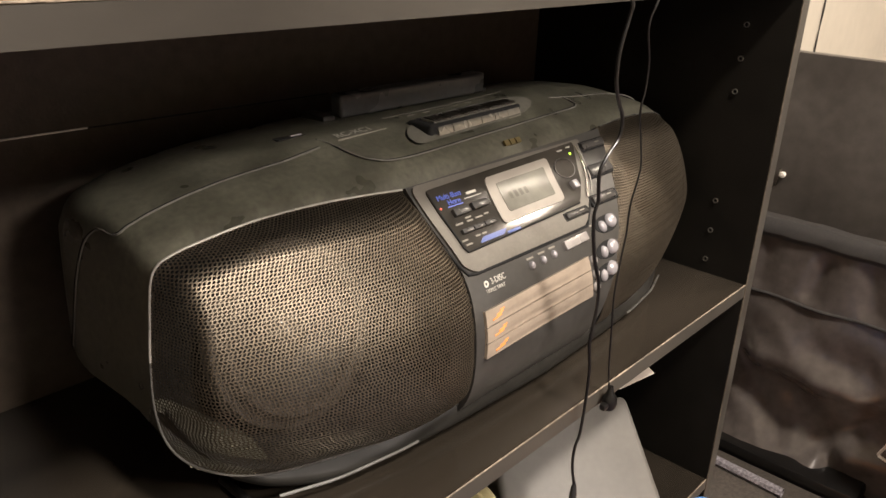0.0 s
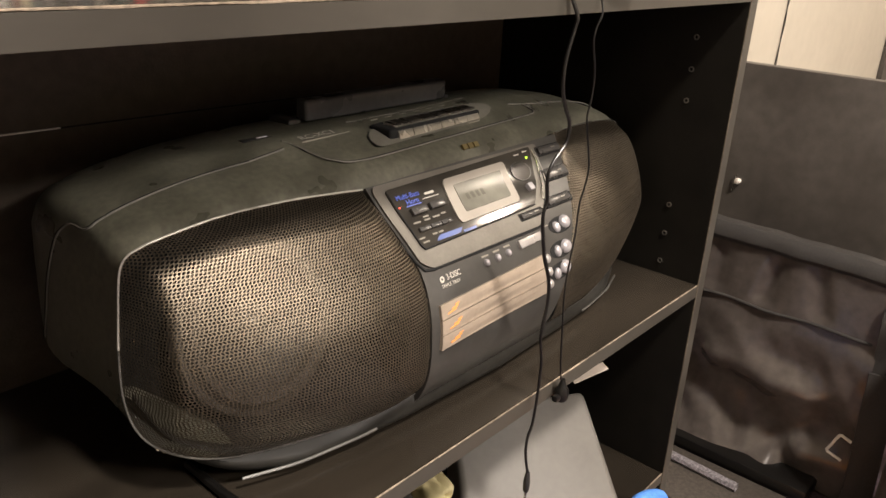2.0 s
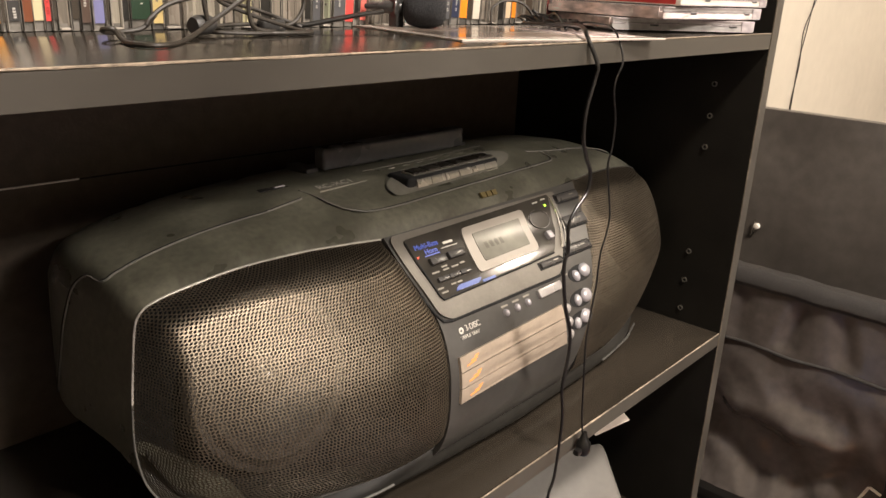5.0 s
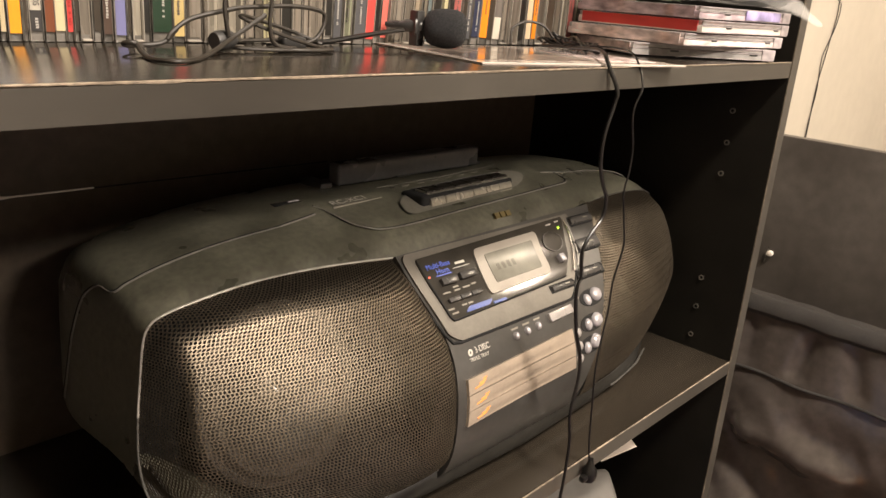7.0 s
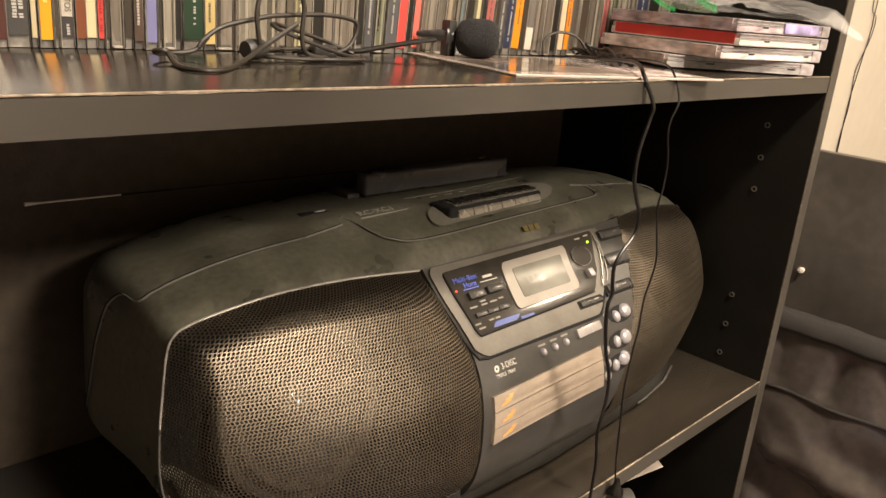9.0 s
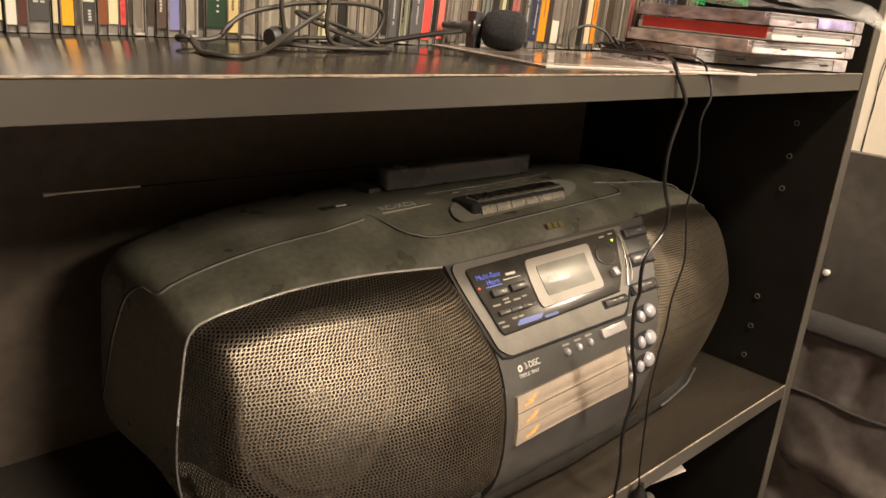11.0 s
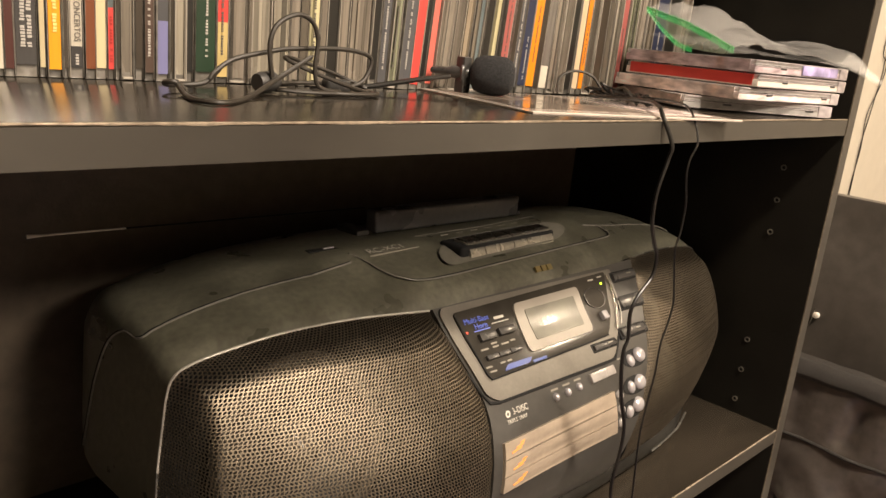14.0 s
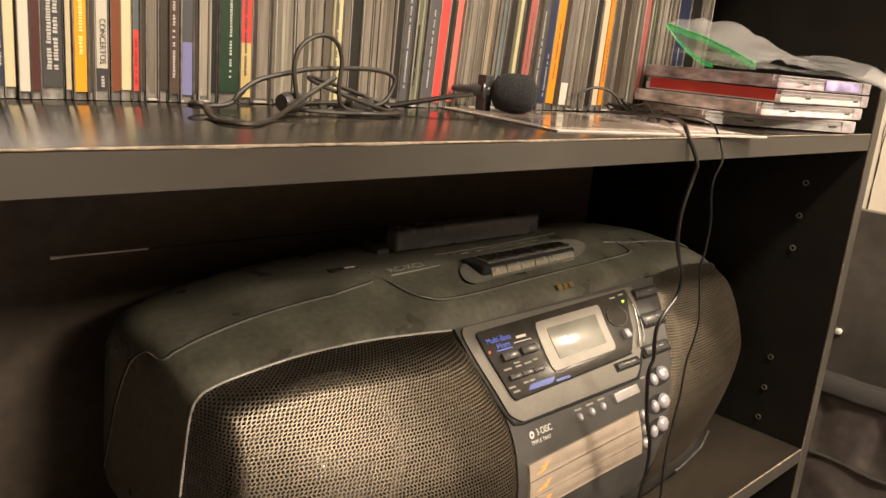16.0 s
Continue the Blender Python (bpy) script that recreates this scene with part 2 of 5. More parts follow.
def lathe_bm(profile, at, axis, sides=24, bm=None):
    """Turn (radius, height) pairs about an axis through at."""
    bm = bm or bmesh.new()
    d = Vector(axis).normalized()
    u = d.orthogonal().normalized()
    v = d.cross(u)
    o = Vector(at)
    rows = [[bm.verts.new(o + d * h + max(r, 1e-5) * (math.cos(2 * math.pi * k / sides) * u + math.sin(2 * math.pi * k / sides) * v)) for k in range(sides)] for r, h in profile]
    for p0, p1 in zip(rows, rows[1:]):
        for k in range(sides):
            bm.faces.new((p0[k], p0[(k + 1) % sides], p1[(k + 1) % sides], p1[k]))
    return bm


def text_part(name, words, size, m, mat, parent, depth=0.0002, squeeze=1.0):
    """Raised lettering in the built-in font as a mesh, its middle at the pose m."""
    curve = bpy.data.curves.new(name, "FONT")
    curve.body, curve.size, curve.extrude, curve.align_x, curve.align_y = words, size, depth, "CENTER", "CENTER"
    temp = bpy.data.objects.new(name, curve)
    scene.collection.objects.link(temp)
    bpy.context.view_layer.update()
    me = bpy.data.meshes.new_from_object(temp.evaluated_get(bpy.context.evaluated_depsgraph_get()))
    bpy.data.objects.remove(temp)
    me.transform(m @ Matrix.Diagonal((squeeze, 1, 1, 1)))
    me.materials.append(mat)
    ob = new(name, me)
    ob.parent = parent
    return ob


# ---- room ----
SHELF, TOP, BASE = 0.33, 0.637, 0.083
SIDE, BACK = 0.80, 0.287


def slab(name, x0, x1, y0, y1, z0, z1, mat, bevel=0.0):
    return tagged(part(name, box_bm(x0, x1, y0, y1, z0, z1, bevel), mat), kind="structure")


tagged(slab("floor", -2.0, 3.2, -4.6, 0.4, -0.05, 0.0, CARPET), "purple-grey short pile carpet on the floor", "floor")
# ceiling, south and west walls are unseen, added to bounce light
tagged(slab("ceiling", -2.0, 3.2, -4.6, 0.4, 2.4, 2.45, CEIL), "plain off-white ceiling added out of view for bounced light", "ceiling")
tagged(slab("wall_north", -2.0, 3.2, 0.30, 0.38, 0, 2.4, WALL), "plain cream painted wall behind the bookcase", "wall")
tagged(slab("wall_south", -2.0, 3.2, -4.68, -4.6, 0, 2.4, WALL), "plain cream painted wall", "wall")
tagged(slab("wall_west", -2.08, -2.0, -4.6, 0.30, 0, 2.4, WALL), "plain cream painted wall", "wall")
tagged(slab("wall_east", 3.14, 3.2, -4.6, 0.30, 0, 2.4, WALL), "cream painted wall beyond the bookcase", "wall")

# ---- bookcase ----
bookcase = thing("bookcase", "black-brown laminate bookcase with worn shelf edges", "bookcase")
# sides take the dimmed laminate so their inner faces stay in shade
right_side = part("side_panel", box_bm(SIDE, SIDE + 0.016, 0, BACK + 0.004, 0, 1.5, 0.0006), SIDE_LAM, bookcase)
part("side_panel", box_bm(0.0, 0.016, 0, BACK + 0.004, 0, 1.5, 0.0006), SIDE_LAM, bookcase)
part("edge_band", box_bm(SIDE + 0.0006, SIDE + 0.0156, -0.0009, -0.0002, 0.001, 1.499), LAMINATE_EDGE, right_side, "grey-brown edge band")
# pale strip paints the thin line of light on the panel's front corner
part("worn_edge", box_bm(SIDE - 0.0002, SIDE + 0.0006, -0.0010, 0.0002, 0.001, 1.499, 0.0002, 1), LIT_ARRIS, right_side, "pale corner strip painting the line of light")
for z in (0.345, 0.3775, 0.410, 0.522, 0.5535, 0.585):
    for y in (0.0465,):
        ring = part("pin_sleeve", ring_bm((SIDE - 0.0004, y, z), (-1, 0, 0), 0.0018, 0.0027, 0.0012), SLEEVE, right_side)
        part("pin_hole", ring_bm((SIDE - 0.0003, y, z), (-1, 0, 0), 0.0, 0.0018, 0.0004), BLACK, ring)
part("back_panel", box_bm(0.016, SIDE, BACK, BACK + 0.004, 0.02, 1.48), BACKBOARD, bookcase)
for z in (BASE, SHELF, TOP, 0.95, 1.25):
    board = part("shelf", box_bm(0.0165, SIDE - 0.0005, 0.0012, BACK - 0.001, z - 0.0148, z, 0.0006), LAMINATE, bookcase)
    part("edge_band", box_bm(0.0165, SIDE - 0.0005, -0.0002, 0.001, z - 0.0145, z - 0.0012), LAMINATE_EDGE, board, "grey-brown worn edge band")
    chips = bmesh.new()
    cuts = list(np.arange(0.0168, SIDE - 0.001, 0.004)) + [SIDE - 0.001]
    wear = [0.0001 + 0.0005 * max(0.0, noise.noise(Vector((x * 23, z * 7, 0))) + 0.25) + 0.0005 * abs(noise.noise(Vector((x * 190, z, 5)))) for x in cuts]
    rows = [[chips.verts.new(q) for q in ((x, -0.0003, z - 0.0004 - w), (x, -0.0003, z - 0.0003), (x, 0.0003 + 0.5 * w, z + 0.0001), (x, 0.002, z - 0.002))] for x, w in zip(cuts, wear)]
    for r0, r1 in zip(rows, rows[1:]):
        for k in range(4):
            chips.faces.new((r0[k], r0[(k + 1) % 4], r1[(k + 1) % 4], r1[k]))
    part("worn_edge", chips, WORN_EDGE, board, "chipped pale edge where the laminate is rubbed off")
part("top_panel", box_bm(0.0, SIDE + 0.016, -0.004, BACK + 0.004, 1.5, 1.518, 0.0006), LAMINATE, bookcase)
part("plinth", box_bm(0.0165, SIDE - 0.0005, 0.02, 0.034, 0, BASE - 0.0165), LAMINATE, bookcase)

# ---- boombox ----
C = 0.497
PROFILE = [(0.5265, 0.185), (0.5255, 0.160), (0.522, 0.140), (0.515, 0.118), (0.507, 0.105), (0.495, 0.098), (0.477, 0.083), (0.460, 0.065),
           (0.445, 0.051), (0.430, 0.040), (0.410, 0.032), (0.388, 0.029), (0.370, 0.031), (0.355, 0.037), (0.345, 0.046), (0.336, 0.060)]
FRONT = sorted((p.z, p.y) for p in smooth_line([(0, y, z) for z, y in PROFILE], 5))


def front_y(z):
    return table(FRONT, z)


def panel_left(z):
    return table([(0.35, 0.396), (0.386, 0.3975), (0.405, 0.3995), (0.424, 0.403), (0.442, 0.4068), (0.450, 0.4075), (0.4755, 0.403), (0.497, 0.3985)], z)


def panel_right(z):
    return table([(0.35, 0.550), (0.386, 0.566), (0.404, 0.577), (0.422, 0.586), (0.440, 0.603), (0.4512, 0.6134), (0.4673, 0.6286), (0.483, 0.639), (0.499, 0.643)], z)


TOP_MID = [(0.098, 0.495), (0.105, 0.507), (0.118, 0.515), (0.140, 0.522), (0.160, 0.5255), (0.185, 0.5265), (0.215, 0.525), (0.236, 0.518), (0.249, 0.500)]
TOP_END = [(0.1105, 0.489), (0.118, 0.493), (0.129, 0.4965), (0.145, 0.500), (0.165, 0.504), (0.188, 0.505), (0.213, 0.503), (0.232, 0.496), (0.244, 0.480)]


def shell_top(a, y):
    """Height of the shell's top, a from the middle and y deep."""
    e = min(1.0, (a / 0.277) ** 4)
    rows = [(y0 + (y1 - y0) * e, z0 + (z1 - z0) * e) for (y0, z0), (y1, z1) in zip(TOP_MID, TOP_END)]
    return table(rows, y)


def top_z(x, y):
    """Height of the shell's top at a place in the plan."""
    return shell_top(abs(x - C), y)


def ease(v):
    v = max(0.0, min(1.0, v))
    return v * v * (3 - 2 * v)


# grilles: rim outline on the front, left one; the right one is its mirror
RIM_LINE = [(0.3985, 0.1008, 0.4960), (0.37, 0.1025, 0.4985), (0.33, 0.1045, 0.5010), (0.285, 0.1060, 0.5010), (0.248, 0.1075, 0.4968), (0.2325, 0.1088, 0.4933), (0.2245, 0.1095, 0.4893), (0.2202, 0.1105, 0.480), (0.2180, 0.1125, 0.455), (0.2155, 0.113, 0.425),
            (0.2145, 0.111, 0.400), (0.2165, 0.104, 0.381), (0.2235, 0.092, 0.3700), (0.2400, 0.079, 0.3610), (0.264, 0.0695, 0.3550), (0.30, 0.059, 0.3525), (0.35, 0.048, 0.3510), (0.397, 0.0405, 0.3555)]



def to_right(p):
    """The mirrored place on the right half, whose upper corner stands a little further out."""
    k = ease((C - p[0] - 0.19) / 0.07) * ease((p[2] - 0.43) / 0.05)
    return Vector((2 * C - p[0] + 0.002 * k, p[1] - 0.001 * k, p[2] + 0.0015 * k))


boombox = thing("boombox", "charcoal plastic three-disc boombox with perforated metal grilles", "boombox")
loop = [Vector(p) for p in smooth_line(RIM_LINE, 5)]
loop += [Vector((x, 0.0405, 0.356)) for x in (0.43, 0.46)]
loop = [Vector((0.497, 0.0995, 0.4952)), Vector((0.45, 0.1, 0.4951))] + loop
loop = loop + [Vector((0.497, 0.0405, 0.356))] + [to_right(p) for p in reversed(loop[1:])]


def shell_at(p, v):
    """Place on the shell that lies v of the way back from the place p on the front rim."""
    grow = table([(0, 0), (0.22, 0.002), (0.55, 0.0105), (0.70, 0.0045), (0.82, -0.014), (0.92, -0.055), (0.975, -0.11), (1, -0.19)], v)
    a = abs(p.x - C)
    y = p.y + (0.252 - p.y) * v
    up = ease((p.z - 0.40) / 0.085)
    down = ease((0.40 - p.z) / 0.045)
    target = shell_top(a, y) + (p.z - shell_top(a, p.y)) * max(0.0, 1 - 3 * v)
    z = p.z + up * (target - p.z)
    lift = 0.100 * max(0.0, (a - 0.16) / 0.132) ** 2.2
    z += down * (0.336 + lift - p.z) * min(1.0, 4 * v)
    q = Vector((C + (p.x - C) * (1 + grow * ease((a - 0.19) / 0.07)), y, z))
    # the upper corner of each end grows rounder towards the back
    r = 0.010 + 0.016 * max(0.0, v - 0.06) ** 0.8
    side_x, level = 0.278 * (1 + grow), shell_top(0.262, y)
    dx, dz = abs(q.x - C) - (side_x - r), q.z - (level - r)
    if dx > 0 and dz > 0 and math.hypot(dx, dz) > r:
        k = r / math.hypot(dx, dz)
        q.x = C + math.copysign(side_x - r + dx * k, q.x - C)
        q.z = level - r + dz * k
    return q


BACKS = [0, 0.03, 0.07, 0.13, 0.2, 0.28, 0.37, 0.46, 0.55, 0.64, 0.73, 0.82, 0.89, 0.94, 0.975, 1.0]
verts, faces = [], []
for p in loop:
    verts.append((C + (p.x - C) * 0.985, 0.131, 0.43 + (p.z - 0.43) * 0.965))
for p in loop:
    verts.append((C + (p.x - C) * 0.992, p.y + 0.004, 0.43 + (p.z - 0.43) * 0.985))
for v in BACKS:
    verts += [shell_at(p, v) for p in loop]
n = len(loop)
for i in range(len(BACKS) + 1):
    for k in range(n):
        faces.append((i * n + k, i * n + (k + 1) % n, (i + 1) * n + (k + 1) % n, (i + 1) * n + k))
faces += [tuple(range(n))[::-1], tuple(range((len(BACKS) + 1) * n, (len(BACKS) + 2) * n))]
body = link_mesh("body", verts[2 * n:], [tuple(k - 2 * n for k in f) for f in faces[2 * n:-2] + faces[-1:]], PLASTIC, boombox)
cavity = link_mesh("speaker_cavity", verts[:3 * n], faces[:2 * n] + faces[-2:-1], BLACK, boombox)
for ob in (body, cavity):
    bmx = bmesh.new()
    bmx.from_mesh(ob.data)
    bmesh.ops.recalc_face_normals(bmx, faces=bmx.faces)
    bmx.to_mesh(ob.data)
    bmx.free()
body.data.set_sharp_from_angle(angle=radians(50))
for fx in (C - 0.2, C + 0.2):
    for fy in (0.10, 0.20):
        part("foot", lathe_bm([(0, 0), (0.009, 0), (0.010, 0.002), (0.010, 0.022), (0, 0.022)], (fx, fy, SHELF), (0, 0, 1), 16), BLACK, boombox)

def inside(px, pz, poly):
    hit = False
    for (x0, z0), (x1, z1) in zip(poly, poly[1:] + poly[:1]):
        if (z0 > pz) != (z1 > pz) and px < x0 + (pz - z0) * (x1 - x0) / (z1 - z0):
            hit = not hit
    return hit


# the grilles: a proud field between the panel and an outer crease, folded back to the rim all round
BULGE = ([0.34, 0.355, 0.38, 0.41, 0.43, 0.45, 0.47, 0.485, 0.495, 0.503], [0.0, 0.003, 0.006, 0.0065, 0.010, 0.0155, 0.0225, 0.0270, 0.0280, 0.025])
CREASE = ([0.34, 0.35, 0.36, 0.37, 0.38, 0.39, 0.40, 0.41, 0.42, 0.43, 0.44, 0.45, 0.46, 0.47, 0.48, 0.49, 0.50],
          [0.098, 0.0935, 0.087, 0.081, 0.0755, 0.0705, 0.066, 0.0635, 0.0625, 0.064, 0.0670, 0.0705, 0.0755, 0.081, 0.088, 0.0965, 0.105])
EVEN_Z = np.linspace(0.33, 0.51, 181)


def eased(pairs):
    """A table of heights and depths with its corners rounded off."""
    v = np.pad(np.interp(EVEN_Z, *pairs), 14, mode="reflect", reflect_type="odd")
    return EVEN_Z, np.convolve(v, np.hanning(29) / np.hanning(29).sum(), mode="valid")


BULGE, CREASE, FRONT_EVEN = eased(BULGE), eased(CREASE), eased(([q[0] for q in FRONT], [q[1] for q in FRONT]))
CREASE_X, FOLD = 0.2290, 0.0100
RIM_FINE = smooth_line(RIM_LINE, 4)
PITCH = 0.00245


def grille_depth(x, z, inner, proud):
    """Depth y of the grille at places x, z."""
    edge = np.interp(z, *inner)
    front = np.interp(z, *FRONT_EVEN)
    u = np.clip((edge - x) / (edge - CREASE_X), 0, 1.16)
    near = np.interp(edge - x, [0, 0.003, 0.007, 0.012, 0.020, 0.035, 0.055, 0.070], [0, 0.30, 0.50, 0.62, 0.75, 0.90, 0.985, 1.0])
    h = u ** 2.3
    main = (front - proud * np.interp(z, *BULGE) * near) * (1 - h) + np.interp(z, *CREASE) * h
    best, rim_y = np.full(x.shape, 9.0), np.zeros(x.shape)
    for a, b in zip(RIM_FINE, RIM_FINE[1:]):
        k = np.clip(((x - a.x) * (b.x - a.x) + (z - a.z) * (b.z - a.z)) / ((b.x - a.x) ** 2 + (b.z - a.z) ** 2 + 1e-12), 0, 1)
        d = np.hypot(x - a.x - k * (b.x - a.x), z - a.z - k * (b.z - a.z))
        rim_y = np.where(d < best, a.y + k * (b.y - a.y), rim_y)
        best = np.minimum(best, d)
    w = np.interp(best / FOLD, [0, 0.15, 0.62, 0.85, 1.05, 1.25, 1.5], [0, 0.19, 0.68, 0.85, 0.94, 0.985, 1.0])
    return rim_y + (np.minimum(main, rim_y) - rim_y) * w


def grille_mesh(flip):
    zs = np.linspace(0.352, 0.498, 60)
    inner = (zs, np.array([panel_left(z) if not flip else 2 * C - panel_right(z) for z in zs]))
    outline = [(p.x, p.z) for p in RIM_FINE] + [(0.47, 0.3555), (0.47, 0.4960)]
    # a fine sheet, on which the holes are laid out by lengths along it
    gz = np.linspace(0.5035, 0.3480, 400)
    gx = np.linspace(0.2125, 0.4300, 420)
    sheet = grille_depth(np.tile(gx, (400, 1)), np.tile(gz[:, None], (1, 420)), inner, 0.35 if flip else 1.0)
    mid = sheet[:, 180]
    run_t = np.concatenate([[0], np.cumsum(np.hypot(np.diff(gz), np.diff(mid)))])
    run_s = np.concatenate([np.zeros((400, 1)), np.cumsum(np.hypot(np.diff(gx)[None, :], np.diff(sheet, axis=1)), axis=1)], axis=1)

    def places(s, t):
        row = np.interp(t, run_t, np.arange(400))
        out = np.zeros((len(s), 3))
        whole = np.round(row * 10).astype(int)
        for r in np.unique(whole):
            pick = np.where(whole == r)[0]
            f = min(r / 10, 398.999)
            i = int(f)
            k = f - i
            x = np.interp(s[pick], run_s[i] * (1 - k) + run_s[i + 1] * k, gx)
            y = np.interp(x, gx, sheet[i] * (1 - k) + sheet[i + 1] * k)
            z = np.interp(t[pick], run_t, gz)
            out[pick] = np.stack([x, y, z], 1)
        return out

    ss, tt = [], []
    row, t = 0, 0.001
    while t < run_t[-1]:
        count = int(0.30 / PITCH)
        ss.append(0.0004 + (PITCH / 2 if row % 2 else 0) + PITCH * np.arange(count))
        tt.append(np.full(count, t))
        row += 1
        t += PITCH * math.sqrt(3) / 2
    ss, tt = np.concatenate(ss), np.concatenate(tt)
    mid = places(ss, tt)
    keep = np.array([q[0] < np.interp(q[2], *inner) + 0.001 and inside(q[0], q[2], outline) for q in mid])
    ss, tt = ss[keep], tt[keep]
    rings = []
    for r in (PITCH / math.sqrt(3), PITCH * 0.405, PITCH * 0.385):
        for k in range(6):
            ang = math.pi / 6 + k * math.pi / 3
            rings.append(places(np.maximum(0, ss + r * math.cos(ang)), np.maximum(0, tt + r * math.sin(ang))))
    gv = np.stack(rings, 1)
    gv[:, 12:, 1] += 0.0005
    gv[:, 12:, 2] -= 0.0003
    gv = gv.reshape(-1, 3)
    if flip:
        gv = np.array([to_right(q) for q in gv.tolist()])
    gf = []
    for i in range(len(ss)):
        for ring in (0, 6):
            for k in range(6):
                a, b = 18 * i + ring + k, 18 * i + ring + (k + 1) % 6
                gf.append((a, b, b + 6, a + 6) if not flip else (b, a, a + 6, b + 6))
    return gv.tolist(), gf


for flip in (False, True):
    gv, gf = grille_mesh(flip)
    grille = link_mesh("grille", gv, gf, GRILLE, boombox, True, "dark bronze perforated metal speaker grille")
    grille.data.set_sharp_from_angle(angle=radians(45))
    line = smooth_line(RIM_LINE, 8)
    if flip:
        line = [to_right(p) for p in line if p.x < 2 * C - panel_right(p.z)]
    line = [(p[0], p[1] - 0.0008, p[2]) for p in line]
    # worn: upper left stretch of rim that gets the painted highlight
    worn = [p for p in line if p[2] > 0.430] if not flip else []
    part("rim", tube_bm(line, 0.0007, 8), RIM, grille, "raised grey rim round the grille")
    if worn:
        part("rim_highlight", tube_bm(worn, 0.00075, 8), RIM_BRIGHT, grille, "bright line painting the highlight on the rim")
    cx = 0.314 if not flip else 2 * C - 0.314
    centre = (cx, 0.118, 0.412)
    tilt_axis = (0, -1, 0.28)
    driver = part("speaker_cone", lathe_bm([(0.0, -0.012), (0.010, -0.011), (0.016, -0.008), (0.040, 0.004), (0.046, 0.006)], centre, tilt_axis, 40), CONE, boombox, "black paper speaker cone behind the grille")
    part("surround", lathe_bm([(0.045, 0.005), (0.048, 0.011), (0.053, 0.012), (0.057, 0.006), (0.062, 0.006), (0.063, -0.002)], centre, tilt_axis, 40), SURROUND, driver)
    part("dust_cap", lathe_bm([(0.017, -0.009), (0.015, -0.002), (0.009, 0.003), (0.0, 0.005)], centre, tilt_axis, 28), DUST_CAP, driver)


# front panel pieces lie on the curved front
def face_frame(x, z, off=0.0):
    """Pose on the front: local x along the set, y up the face, z outwards."""
    d = 0.002
    up = Vector((0, front_y(z + d) - front_y(z - d), 2 * d)).normalized()
    out = Vector((1, 0, 0)).cross(up)
    o = Vector((x, front_y(z), z)) + out * off
    m = Matrix((Vector((1, 0, 0)), up, out)).transposed().to_4x4()
    m.translation = o
    return m


def plate(name, z0, z1, left, right, off, thick, mat, parent, label="", rows=14, corner=0.0, cols=2, dips=None, skew=0.0):
    """A plate laid on the front between two edges, standing off outwards, with closed sides and rounded corners."""
    zs = [z0 + (z1 - z0) * (0.5 - 0.5 * math.cos(math.pi * i / rows)) for i in range(rows + 1)]
    pv, pf = [], []
    for z in zs:
        inset = 0.0
        if corner:
            e = min(z - z0, z1 - z)
            if e < corner:
                inset = corner - math.sqrt(max(0.0, corner ** 2 - (corner - e) ** 2))
        xl, xr = left(z) + inset, right(z) - inset
        for lay in (off, off - thick):
            for c in range(cols + 1):
                x = xl + (xr - xl) * c / cols
                m = face_frame(x, z + skew * (x - 0.48), lay - (dips(x, z) if dips and lay == off else 0))
                pv.append(m.translation)
    w = cols + 1
    for i in range(rows):
        a, b = i * 2 * w, (i + 1) * 2 * w
        for c in range(cols):
            pf.append((a + c, a + c + 1, b + c + 1, b + c))
        pf.append((a + cols, a + w + cols, b + w + cols, b + cols))
        pf.append((a + w, a, b, b + w))
    last = rows * 2 * w
    for c in range(cols):
        pf.append((c, w + c, w + c + 1, c + 1))
        pf.append((last + c, last + c + 1, last + w + c + 1, last + w + c))
    ob = link_mesh(name, pv, pf, mat, parent, True, label)
    ob.data.set_sharp_from_angle(angle=radians(35))
    return ob


def const(v):
    return lambda z: v


def button(name, x, z, w, h, proud, mat, parent, bevel=0.0008, label="", lean=0.0):
    m = face_frame(x, z) @ pose(0, 0, 0, 0, 0, lean)
    return part(name, box_bm(-w / 2, w / 2, -h / 2, h / 2, -0.002, proud, bevel, 2, turn=m), mat, parent, label)


def dome(name, x, z, rx, rz, proud, mat, parent):
    bm = lathe_bm([(1.0, -0.3), (1.0, 0.25), (0.92, 0.6), (0.7, 0.85), (0.4, 0.97), (0.0, 1.0)], (0, 0, 0), (0, 0, 1), 20)
    bmesh.ops.transform(bm, matrix=face_frame(x, z) @ Matrix.Diagonal((rx, rz, proud, 1)), verts=bm.verts)
    return part(name, bm, mat, parent)


panel = plate("front_panel", 0.346, 0.4978, lambda z: panel_left(z) + 0.001, lambda z: panel_right(z) - 0.001, 0.0012, 0.022, PANEL, boombox, "charcoal control panel", rows=30, cols=6, skew=0.012)
plate("display_surround", 0.4440, 0.4962, lambda z: panel_left(z) + 0.0030 + table([(0.444, 0.006), (0.450, 0.0), (0.5, 0.0)], z), lambda z: table([(0.444, 0.556), (0.455, 0.570), (0.462, 0.582), (0.475, 0.596), (0.4962, 0.607)], z),
      0.0030, 0.004, PEWTER, boombox, "pewter grey surround of the display", rows=24, corner=0.006)
part("surround_groove", tube_bm([face_frame(x, z, 0.0016).translation for x, z in ((0.4035, 0.462), (0.4082, 0.4500), (0.4120, 0.4445), (0.420, 0.4434), (0.48, 0.4432), (0.54, 0.4432), (0.556, 0.4434), (0.566, 0.450), (0.5765, 0.4575))], 0.0012, 6), BLACK, boombox)
